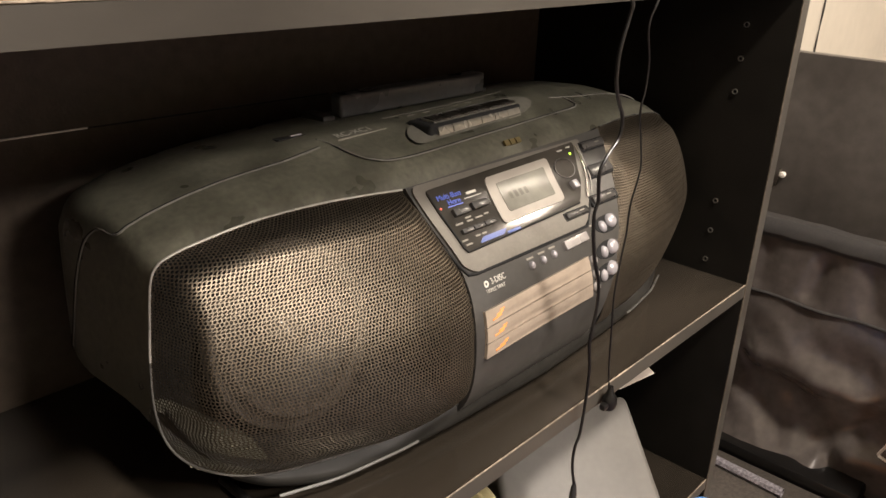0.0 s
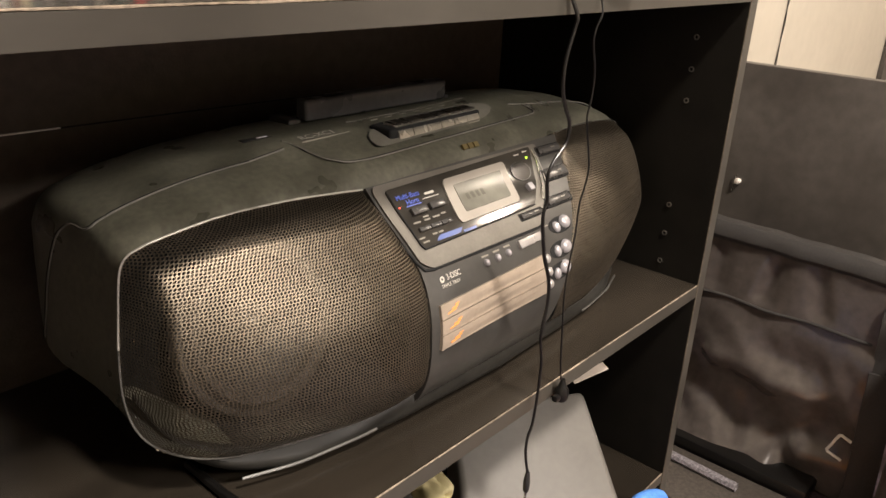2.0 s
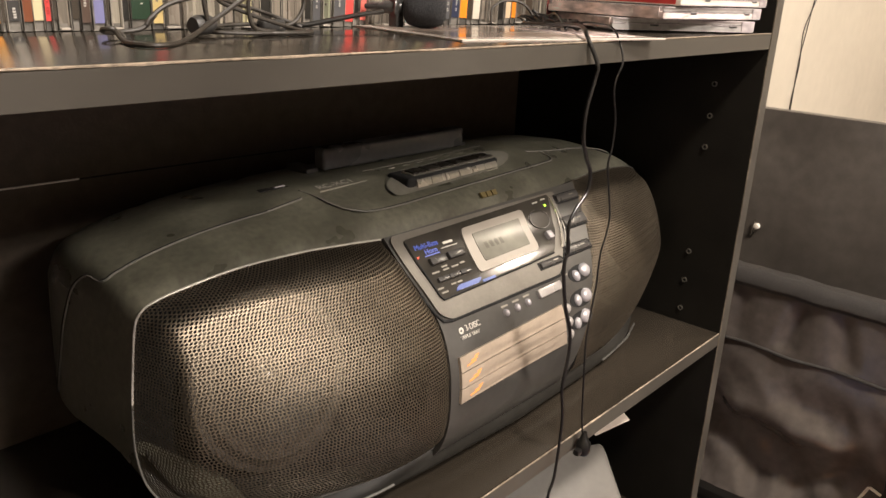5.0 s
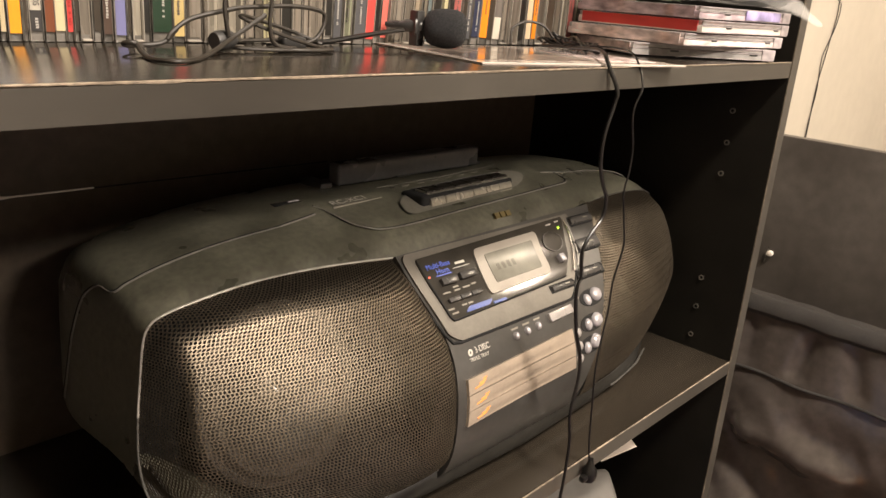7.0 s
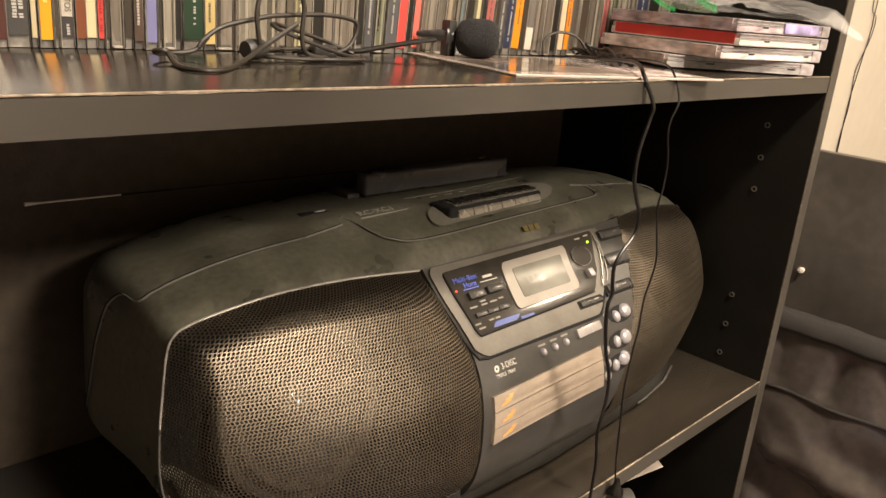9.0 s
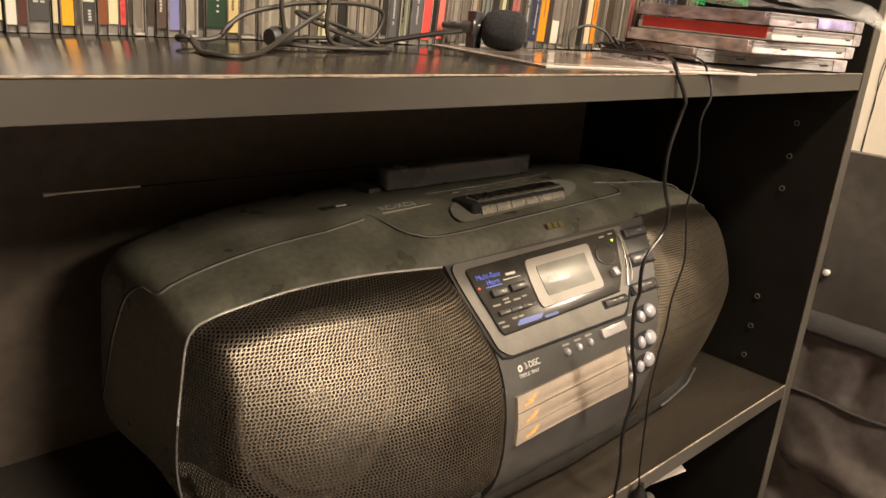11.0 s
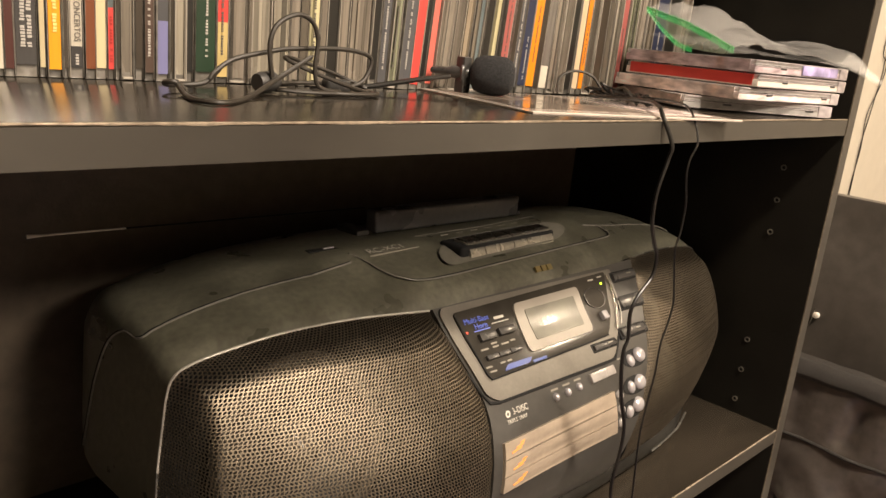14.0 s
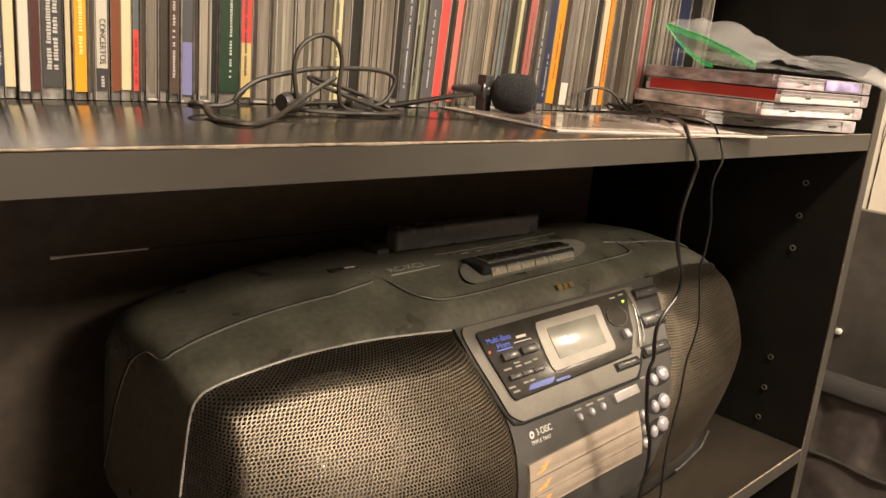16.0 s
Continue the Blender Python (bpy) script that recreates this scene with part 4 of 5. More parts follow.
def cd_case(x0, w, kind):
    """A jewel case standing on its short edge, spine to the front."""
    lean = table([(0.30, 0.0), (0.36, 1.0), (0.40, 3.6), (0.46, 4.0), (0.53, 3.0), (0.60, 1.0), (0.70, 1.0)], x0)
    see_through = kind in CLEAR_KINDS
    words = "clear-spined compact disc case standing upright in the row" if see_through else "printed compact disc case standing upright in the row"
    ob = thing("cd_case", words, "cd case", "row of discs on the shelf")
    ob.matrix_world = pose(x0 + w / 2, 0.1425 + 0.015 * max(0.0, x0 - 0.25) + rng.uniform(-0.0018, 0.0012), TOP + 0.0002, 0, lean, rng.uniform(-0.5, 0.5))
    h, w = 0.125, w - 0.0003
    part("shell", box_bm(-w / 2, w / 2, 0.0012, 0.142, 0, h, 0.0006), CLEAR_SMOKE, ob)
    edge = 0.0009 if w > 0.0065 else 0.0004
    for side in (-1, 1):
        bright = rng.random() < (0.6 if see_through else 0.22)
        a, b = sorted((side * w / 2, side * (w / 2 - edge * rng.uniform(0.5, 1.0))))
        part("hinge_edge", box_bm(a, b, rng.uniform(-0.0004, 0.0002), 0.02, 0.0006, h - 0.0006, 0.0002, 1), EDGE_DIM if bright else CLEAR_SMOKE, ob)
    foot = rng.uniform(0.0035, 0.0060)
    left, right = -w / 2 + edge, w / 2 - edge
    if kind in TWO:
        low, high, level = TWO[kind]
        part("spine", box_bm(left, right, 0.0001, 0.004, foot, level), spine_paint(low), ob)
        part("spine", box_bm(left, right, 0.0001, 0.004, level, h - 0.004), spine_paint(high), ob)
    elif see_through:
        at_x = left
        while at_x < right - 0.0004:
            wide = min(right - at_x, rng.uniform(0.0012, 0.0046))
            tone = rng.choice((0.35, 0.7, 0.9, 1.0, 1.0, 1.15, 1.5))
            part("spine", box_bm(at_x, at_x + wide, rng.uniform(0.0, 0.0012), 0.005, 0.002 + 0.002 * rng.random(), h - 0.004), spine_paint(kind, tone), ob)
            at_x += wide
        if w > 0.006:
            part("clear_foot", box_bm(left, right, -0.0004, 0.006, 0.0004, 0.0018, 0.0003, 1), EDGE_DIM, ob, "bright clear plastic lip")
    else:
        part("spine", box_bm(left, right, 0.0001, 0.004, foot, h - 0.004), spine_paint(kind), ob)
    if kind == "label":
        text_part("spine_title", "CONCERTOS", 0.0040, pose(0.0002, -0.0002, 0.0275, 90, 90, 0), SPINE_DARK, ob, 0.0001, 0.86)
        lettering(ob, 0.0, 0.0065, 0.0115, 0.0009, SPINE_PALE)
    elif kind == "charcoal":
        lettering(ob, -0.0014, 0.0135, 0.075, 0.0011, SPINE_PALE)
        lettering(ob, 0.0014, 0.0135, 0.070, 0.0011, SPINE_PALE)
    elif kind == "redslate":
        lettering(ob, 0.0, 0.0085, 0.030, 0.0007, SPINE_RED)
    elif kind == "amber":
        lettering(ob, 0.0, 0.021, 0.060, 0.0010, SPINES.setdefault("pale_amber", material("pale_amber_print", (0.75, 0.55, 0.20), 0.5)))
    elif kind in ("slate", "navy", "olive", "green", "brown", "yellowred"):
        lettering(ob, rng.uniform(-0.0008, 0.0008), rng.uniform(0.010, 0.016), rng.uniform(0.035, 0.08), 0.0007, SPINE_DARK if kind in ("olive", "yellowred") else SPINE_PALE)
    elif kind in ("white", "dusty", "orange", "straw") and rng.random() < 0.6:
        lettering(ob, 0.0, rng.uniform(0.014, 0.03), rng.uniform(0.045, 0.07), 0.0006, SPINE_DARK)
    return ob


spines = [("cream", 10.4), ("black", 9.0), ("clear", 10.4), ("rust", 8.0), ("pale", 10.4), ("navy", 8.0)] + [(kind, float(mm)) for kind, mm in (entry.split() for entry in ROW.split(", "))]
at = 0.1463 - sum(mm for kind, mm in spines[:6]) / 1000
for kind, mm in spines:
    if at + mm / 1000 < SIDE - 0.003:
        cd_case(at, mm / 1000, kind)
    at += mm / 1000

# flat stack of jewel cases
def flat_case(x, y, z, turn, spine, side, label):
    ob = thing("cd_case", label, "cd case", "stack of discs")
    ob.matrix_world = pose(x, y, z, 0, 0, turn)
    part("tray_half", box_bm(-0.071, 0.071, -0.0625, 0.0625, 0, 0.0058, 0.0006), side, ob)
    lid_half = part("lid_half", box_bm(-0.0705, 0.0705, -0.062, 0.062, 0.0060, 0.0096, 0.0006), CLEAR, ob, "clear lid")
    part("booklet", box_bm(-0.058, 0.0695, -0.0595, 0.0595, 0.0063, 0.0088), spine, ob)
    part("spine", box_bm(-0.0713, -0.066, -0.058, 0.058, 0.0010, 0.0093), spine, ob)
    # bright ridges and end block paint highlights and glints on the clear rim
    for z0, z1 in ((0.0002, 0.0010), (0.0050, 0.0058), (0.0086, 0.0095)):
        part("edge_ridge", box_bm(-0.0708, 0.0708, -0.0630, -0.0605, z0, z1, 0.0002), EDGE_CLEAR, ob)
    part("end_tab", box_bm(0.058, 0.0712, -0.0632, -0.0600, 0.0008, 0.0092, 0.0005), EDGE_CLEAR, ob)
    for dx in (-0.035, 0.045):
        part("hinge_notch", box_bm(dx, dx + 0.008, -0.0628, -0.060, 0.0036, 0.0062), KEY, ob)
    return ob


RED = material("red_inlay", (0.50, 0.035, 0.03), 0.35, grain=0.08, coat=0.3)
PINKISH = material("faded_inlay", (0.76, 0.63, 0.60), 0.18, grain=0.45, scale=70, blotch=0.4, coat=0.4, stretch=(1, 1, 3))
VIOLET = material("violet_inlay", (0.44, 0.35, 0.375), 0.14, grain=0.5, scale=70, blotch=0.5, coat=0.5, stretch=(1, 1, 3))
flat_case(0.7105, 0.0846, TOP + 0.0012, -28, PINKISH, CLEAR, "clear compact disc case lying flat at the bottom of a stack")
flat_case(0.7070, 0.0740, TOP + 0.0117, -9, PINKISH, PINKISH, "faded pink compact disc case lying flat in a stack")
flat_case(0.7170, 0.0720, TOP + 0.0222, -5.5, RED, PAPER, "red and white compact disc case lying flat in a stack")
VIOLET_BLUE = material("violet_blue_print", (0.27, 0.235, 0.42), 0.12, grain=0.5, scale=60, blotch=0.5, coat=0.5)
top_case = flat_case(0.7160, 0.0730, TOP + 0.0327, -7, VIOLET, VIOLET, "violet tinted compact disc case on top of a stack")

part("violet_print", box_bm(-0.004, 0.052, -0.0640, -0.0630, 0.0012, 0.0086, 0.0003), VIOLET_BLUE, top_case, "violet blue print behind the clear edge")

# clear bag with a green zip on the stack
bag = thing("zip_bag", "crumpled clear plastic bag with a green zip lying on the discs", "plastic bag")
NET = [[(0.640, 0.122, 0.713), (0.646, 0.085, 0.7025), (0.650, 0.045, 0.6865)], [(0.675, 0.125, 0.716), (0.690, 0.088, 0.7165), (0.676, 0.040, 0.690)], [(0.715, 0.130, 0.701), (0.712, 0.066, 0.7040), (0.698, 0.030, 0.6870)],
       [(0.755, 0.125, 0.693), (0.750, 0.056, 0.695), (0.742, 0.006, 0.6845)], [(0.795, 0.115, 0.693), (0.793, 0.024, 0.6975), (0.788, -0.025, 0.6710)]]
zb = TOP + 0.0434
across = [smooth_line([r[k] for r in NET], 12) for k in range(3)]
nu, nv = len(across[0]) - 1, 24
verts, faces = [], []
for i in range(nu + 1):
    column = smooth_line([line[i] for line in across], nv // 2)
    u = i / nu
    for j, p in enumerate(column):
        v = j / nv
        crease = abs(noise.noise(Vector((u * 4 + v * 2, v * 3 - u * 2, 0.7)))) + 0.35 * abs(noise.noise(Vector((u * 9 - v * 6, v * 7 + u * 4, 3.0))))
        p = p + Vector((0, 0, (0.008 * crease - 0.0020) * min(1.0, 5 * u + 0.15)))
        verts.append(Vector((p.x, p.y, max(p.z, zb + 0.0008) if p.y > 0.008 else p.z)))
for i in range(nu):
    for j in range(nv):
        a = i * (nv + 1) + j
        faces.append((a, a + 1, a + nv + 2, a + nv + 1))
film = link_mesh("film", verts, faces, FILM, bag)
film.data.set_sharp_from_angle(angle=radians(14))
under = [Vector((p.x + 0.004, p.y + 0.002, max(zb + 0.0004, zb + (p.z - zb) * 0.35) if p.y > 0.008 else p.z - 0.0015)) for p in verts]
link_mesh("film", under, faces, FILM, bag).data.set_sharp_from_angle(angle=radians(14))
strand = verts[:nv + 1]
low_strand = smooth_line([(0.640, 0.122, 0.713), (0.6435, 0.106, 0.697), (0.647, 0.088, 0.6850), (0.650, 0.062, 0.6815), (0.652, 0.045, 0.6815)], nv // 4)
flap = [p for pair in zip(strand, low_strand) for p in pair]
link_mesh("film", flap, [(2 * k, 2 * k + 1, 2 * k + 3, 2 * k + 2) for k in range(nv)], FLAP, bag, False, "milky green film between the zip strips")
for line, drop in ((strand, 0.0046), (low_strand[:len(low_strand) * 6 // 10], 0.0030)):
    band = [p for q in line for p in (q, q + Vector((-0.0012, -0.0008, -drop)))]
    link_mesh("zip", band, [(2 * k, 2 * k + 1, 2 * k + 3, 2 * k + 2) for k in range(len(line) - 1)], GREEN, bag, True, "green zip strip")
    part("zip_ridge", tube_bm(line, 0.0007, 6), GREEN, bag, "green zip ridge")

# card under the leads
card = bmesh.new()
box_bm(-0.090, 0.090, -0.064, 0.064, 0, 0.0009, bm=card)
card = part("leaflet", card, LEAF)
card.matrix_world = pose(0.4900, 0.0690, TOP + 0.0002, 0, 0, -12)
tagged(card, "white printed leaflet lying on the shelf under the leads", "leaflet")
for x0, x1, y0, y1, m in ((-0.08, 0.02, -0.045, 0.055, LEAF_DARK), (0.035, 0.08, -0.045, 0.03, PINKISH), (-0.090, 0.090, -0.0640, -0.0610, PAPER)):
    part("printed_picture", box_bm(x0, x1, y0, y1, 0.0009, 0.0011), m, card)

# lapel microphone and its lead
mic = thing("lapel_microphone", "lapel microphone with black foam windscreen and tangled lead", "microphone")
axis = Vector((0.62, -0.78, 0))
centre = Vector((0.4455, 0.1090, TOP + 0.0142))
foam = lathe_bm([(0.0, -0.0150), (0.006, -0.0146), (0.0102, -0.0122), (0.0125, -0.0075), (0.0131, 0.0), (0.0126, 0.0075), (0.0104, 0.012), (0.006, 0.0143), (0.0, 0.0147)], centre, axis, 28)
for v in foam.verts:
    v.co += (v.co - centre).normalized() * 0.0007 * noise.noise(v.co * 300)
part("windscreen", foam, FOAM, mic, "black foam windscreen")
part("capsule", lathe_bm([(0, 0), (0.0035, 0), (0.0042, 0.002), (0.0042, 0.012), (0.0030, 0.014), (0.0026, 0.022), (0.0016, 0.026), (0, 0.026)], centre - axis * 0.016, -axis, 16), KEY, mic)
clip_at = centre - axis * 0.020
part("clip", box_bm(-0.0035, 0.0035, -0.004, 0.004, -0.0150, 0.0105, 0.001, turn=Matrix.Translation(clip_at)), KEY, mic)
part("clip_ring", tube_bm([clip_at + 0.006 * (math.cos(a) * Vector((0.78, 0.62, 0)) + math.sin(a) * Vector((0, 0, 1))) for a in np.linspace(0, 6.2832, 17)], 0.0012, 6), KEY, mic)
LEAD = [(0.411, 0.115, 0.6490), (0.388, 0.115, 0.6466), (0.361, 0.115, 0.6429), (0.345, 0.115, 0.6409), (0.329, 0.115, 0.6412)]
part("lead", tube_bm(smooth_line(LEAD, 6), 0.0016, 8), CABLE, mic)
TANGLE = [
    [(0.240, 0.098, 0.6480), (0.233, 0.099, 0.6415), (0.222, 0.1000, 0.6400), (0.2125, 0.095, 0.6405), (0.2085, 0.089, 0.6420), (0.211, 0.085, 0.6425), (0.216, 0.085, 0.6395)],
    [(0.213, 0.087, 0.6425), (0.210, 0.073, 0.6386), (0.206, 0.054, 0.6384), (0.215, 0.046, 0.6384), (0.239, 0.068, 0.6386), (0.262, 0.084, 0.6450), (0.283, 0.085, 0.6569)],
    [(0.235, 0.098, 0.6432), (0.238, 0.098, 0.6470), (0.248, 0.098, 0.6532), (0.268, 0.098, 0.6579), (0.280, 0.098, 0.6598), (0.310, 0.098, 0.6614), (0.329, 0.098, 0.6593), (0.332, 0.098, 0.6536), (0.326, 0.098, 0.6446), (0.314, 0.098, 0.6406)],
    [(0.264, 0.090, 0.6456), (0.262, 0.090, 0.6609), (0.266, 0.090, 0.6712), (0.277, 0.090, 0.6766), (0.286, 0.090, 0.6740), (0.290, 0.090, 0.6649), (0.289, 0.090, 0.6514), (0.292, 0.090, 0.6420), (0.304, 0.090, 0.6393)]]
for pts in TANGLE:
    part("lead", tube_bm(smooth_line(pts, 7), 0.0012, 8), CABLE_GREY, mic)
for k, (cx, cy, rx, ry, lift, turn) in enumerate(((0.306, 0.100, 0.028, 0.010, 0.016, 0.2), (0.300, 0.097, 0.033, 0.012, 0.003, 0.9), (0.290, 0.103, 0.026, 0.009, 0.008, 2.0), (0.312, 0.094, 0.021, 0.011, 0.005, 3.1))):
    pts = []
    for i in range(13):
        a = turn + i / 12 * 5.4
        pts.append((cx + rx * math.cos(a), cy + ry * math.sin(a), TOP + 0.0022 + lift * max(0.0, math.sin(a * 0.5 + turn)) ** 2))
    part("lead", tube_bm(smooth_line(pts, 5), 0.0011, 8), CABLE_GREY, mic)
part("plug", box_bm(0.303, 0.319, 0.097, 0.104, TOP + 0.001, TOP + 0.0085, 0.002, 3), KEY, mic)
part("plug", lathe_bm([(0, 0), (0.0042, 0), (0.0052, 0.003), (0.0052, 0.010), (0.003, 0.014), (0, 0.014)], (0.258, 0.094, TOP + 0.0058), (0.9, 0.2, 0.05), 14), KEY, mic)

# thin twin lead that hangs over the front edge
lead = thing("audio_lead", "thin black twin audio lead hanging over the shelf edge", "cable")
thick = [(0.560, 0.110, 0.6405), (0.548, 0.070, 0.6425), (0.530, 0.040, 0.6440), (0.502, 0.016, 0.6435), (0.4840, 0.002, 0.6405), (0.486, -0.007, 0.623), (0.485, -0.007, 0.614), (0.478, -0.007, 0.594), (0.478, -0.007, 0.576), (0.484, -0.007, 0.562), (0.491, -0.007, 0.551), (0.490, -0.007, 0.538), (0.478, -0.007, 0.528), (0.471, -0.007, 0.519), (0.471, -0.007, 0.509), (0.473, -0.007, 0.498), (0.470, -0.007, 0.491), (0.471, -0.007, 0.478), (0.477, -0.007, 0.455), (0.486, -0.007, 0.435), (0.488, -0.007, 0.416), (0.484, -0.007, 0.389), (0.489, -0.007, 0.359), (0.4846, -0.008, 0.314), (0.4790, -0.008, 0.3007), (0.4785, -0.008, 0.2844), (0.4845, -0.008, 0.262)]
part("strand", tube_bm(smooth_line(thick, 6), 0.0012, 8), CABLE, lead)
part("strand", tube_bm([p + Vector((0.0023, 0.0008, 0.0004)) for p in smooth_line(thick[:22], 6)], 0.0009, 8), CABLE, lead)
thin = [(0.566, 0.105, 0.6405), (0.560, 0.060, 0.6445), (0.545, 0.030, 0.6455), (0.526, 0.006, 0.6425), (0.518, -0.007, 0.625), (0.512, -0.007, 0.613), (0.511, -0.007, 0.603), (0.517, -0.007, 0.584), (0.517, -0.007, 0.566), (0.514, -0.007, 0.552), (0.520, -0.007, 0.531), (0.525, -0.007, 0.513), (0.522, -0.007, 0.498), (0.518, -0.007, 0.488), (0.517, -0.007, 0.475), (0.517, -0.007, 0.462), (0.514, -0.007, 0.445), (0.511, -0.007, 0.418), (0.514, -0.007, 0.388), (0.518, -0.007, 0.352), (0.522, -0.007, 0.334)]
part("strand", tube_bm(smooth_line(thin, 6), 0.00075, 8), CABLE, lead)
plug = part("jack_plug", lathe_bm([(0, 0), (0.0016, 0), (0.0026, 0.002), (0.0030, 0.010), (0.0022, 0.017), (0.0012, 0.022), (0, 0.022)], (0.4848, -0.008, 0.243), (0, 0, 1), 14), KEY, lead)
part("jack_tip", lathe_bm([(0, 0), (0.0008, 0.001), (0.0010, 0.003), (0.0008, 0.004), (0.0010, 0.0045), (0.0010, 0.0125), (0, 0.0125)], (0.4848, -0.008, 0.231), (0, 0, 1), 10), CHROME, plug)
part("jack_socket", lathe_bm([(0, 0), (0.0045, 0), (0.0060, 0.003), (0.0060, 0.010), (0.0035, 0.0135), (0.0018, 0.020), (0, 0.020)], (0.5252, -0.0072, 0.3135), (0, 0, 1), 16), CABLE, lead)
part("jack_arm", box_bm(0.514, 0.533, -0.010, -0.0045, 0.3160, 0.3215, 0.002, 2), CABLE, lead)
loops = random.Random(3)
for k in range(7):
    a0 = loops.uniform(0, 6.28)
    pts = []
    for i in range(9):
        f = i / 8
        base = Vector((0.600, 0.125, 0)).lerp(Vector((0.548, 0.058, 0)), f)
        pts.append((base.x + 0.012 * math.sin(a0 + 5 * f * (1 + 0.3 * k)) * (1 - 0.4 * f), base.y + 0.014 * math.cos(a0 * 1.7 + 4 * f), TOP + 0.0022 + 0.006 * abs(math.sin(a0 + 7 * f)) + 0.006 * (k == 2) * math.sin(f * math.pi)))
    part("strand", tube_bm(smooth_line(pts, 5), 0.0010, 6), CABLE, lead)
part("strand", tube_bm(smooth_line([(0.545, 0.130, TOP + 0.0025), (0.552, 0.135, TOP + 0.014), (0.566, 0.132, TOP + 0.020), (0.580, 0.124, TOP + 0.017), (0.590, 0.118, TOP + 0.004)], 6), 0.0011, 6), CABLE_GREY, lead)
part("knot", tube_bm([(0.592 + 0.006 * math.cos(a * 1.3), 0.116 + 0.006 * math.sin(a * 1.1), TOP + 0.005 + 0.0035 * math.sin(a * 2.3)) for a in np.linspace(0, 16, 60)], 0.0011, 6), CABLE, lead)

# ---- lower compartment ----
cord = thing("power_cord", "black power cord lying across the shelf", "cable")
part("sheath", tube_bm(smooth_line([(0.252, 0.110, SHELF + 0.0035), (0.2515, 0.067, SHELF + 0.0035), (0.2555, 0.039, SHELF + 0.0032), (0.259, 0.014, SHELF + 0.0031), (0.2605, -0.0035, SHELF + 0.001), (0.2605, -0.0050, SHELF - 0.02), (0.256, -0.004, SHELF - 0.10), (0.250, 0.01, BASE + 0.004)], 6), 0.0031, 8), CABLE, cord)

case = thing("equipment_case", "warm grey plastic equipment case with a black carry handle", "case")
bl, br, tr, tl = Vector((0.502, 0.061, 0.140)), Vector((0.640, -0.030, 0.140)), Vector((0.705, 0.068, 0.211)), Vector((0.548, 0.130, 0.228))
low = [Vector((p.x, p.y, BASE)) for p in (bl, br, tr, tl)]
bm = bmesh.new()
top_v = [bm.verts.new(p) for p in (bl, br, tr, tl)]
low_v = [bm.verts.new(p) for p in low]
bm.faces.new(top_v)
bm.faces.new(low_v[::-1])
for k in range(4):
    bm.faces.new((low_v[k], low_v[(k + 1) % 4], top_v[(k + 1) % 4], top_v[k]))
bmesh.ops.recalc_face_normals(bm, faces=bm.faces)
bmesh.ops.bevel(bm, geom=list(bm.edges), offset=0.008, segments=4, profile=0.5, affect="EDGES")
part("shell", bm, CASE_GREY, case)
edge = (br - bl).normalized()
outw = Vector((edge.y, -edge.x, 0))
hm = Matrix((edge, -outw, Vector((0, 0, 1)))).transposed().to_4x4()
hm.translation = bl.lerp(br, 0.70) + Vector((0, 0, -0.022))
part("handle_recess", box_bm(-0.023, 0.023, -0.0012, 0.006, -0.009, 0.008, 0.001, turn=hm), KEY, case)
part("carry_handle", tube_bm([hm @ Vector(p) for p in ((-0.021, -0.001, 0.003), (-0.019, -0.007, -0.003), (0.0, -0.009, -0.006), (0.019, -0.007, -0.003), (0.021, -0.001, 0.003))], 0.0028, 8), KEY, case)

slip = part("paper_slip", box_bm(-0.023, 0.022, -0.0045, 0.0045, 0, 0.0006, turn=pose(0.632, 0.026, 0.280, 24, -4, -14)), LEAF)
tagged(slip, "white paper slip sticking out above the grey case", "paper")


def ribbon_bm(points, width, thick, side):
    """A flat strap along the points, its width along side."""
    bm = bmesh.new()
    w = Vector(side).normalized() * width / 2
    pts = [Vector(p) for p in points]
    rows = []
    for i, p in enumerate(pts):
        d = (pts[min(i + 1, len(pts) - 1)] - pts[max(i - 1, 0)]).normalized()
        nrm = d.cross(w).normalized() * thick / 2
        rows.append([bm.verts.new(q) for q in (p + w + nrm, p - w + nrm, p - w - nrm, p + w - nrm)])
    for a, b in zip(rows, rows[1:]):
        for k in range(4):
            bm.faces.new((a[k], a[(k + 1) % 4], b[(k + 1) % 4], b[k]))
    bm.faces.new(rows[0][::-1])
    bm.faces.new(rows[-1])
    return bm


strap = thing("blue_strap", "bright blue webbing lead with a metal clasp on the floor", "strap")
loop = smooth_line([(0.500, 0.040, 0.0925), (0.550, 0.010, 0.0925), (0.600, -0.022, 0.0925), (0.645, -0.044, 0.0930), (0.682, -0.040, 0.088), (0.716, -0.032, 0.082), (0.731, -0.030, 0.090), (0.728, -0.030, 0.106), (0.706, -0.030, 0.121), (0.676, -0.030, 0.134), (0.655, -0.031, 0.134), (0.648, -0.032, 0.122)], 6)
part("webbing", tube_bm(loop, 0.0078, 10), BLUE, strap)
part("clasp", tube_bm([(0.668 + 0.007 * math.cos(a), -0.042, 0.100 + 0.009 * math.sin(a)) for a in np.linspace(0, 6.2832, 17)], 0.0018, 8), CHROME, strap)
part("clasp_cord", tube_bm(smooth_line([(0.668, -0.042, 0.092), (0.674, -0.046, 0.065), (0.670, -0.050, 0.035), (0.675, -0.056, 0.003)], 5), 0.0022, 6), KEY, strap)

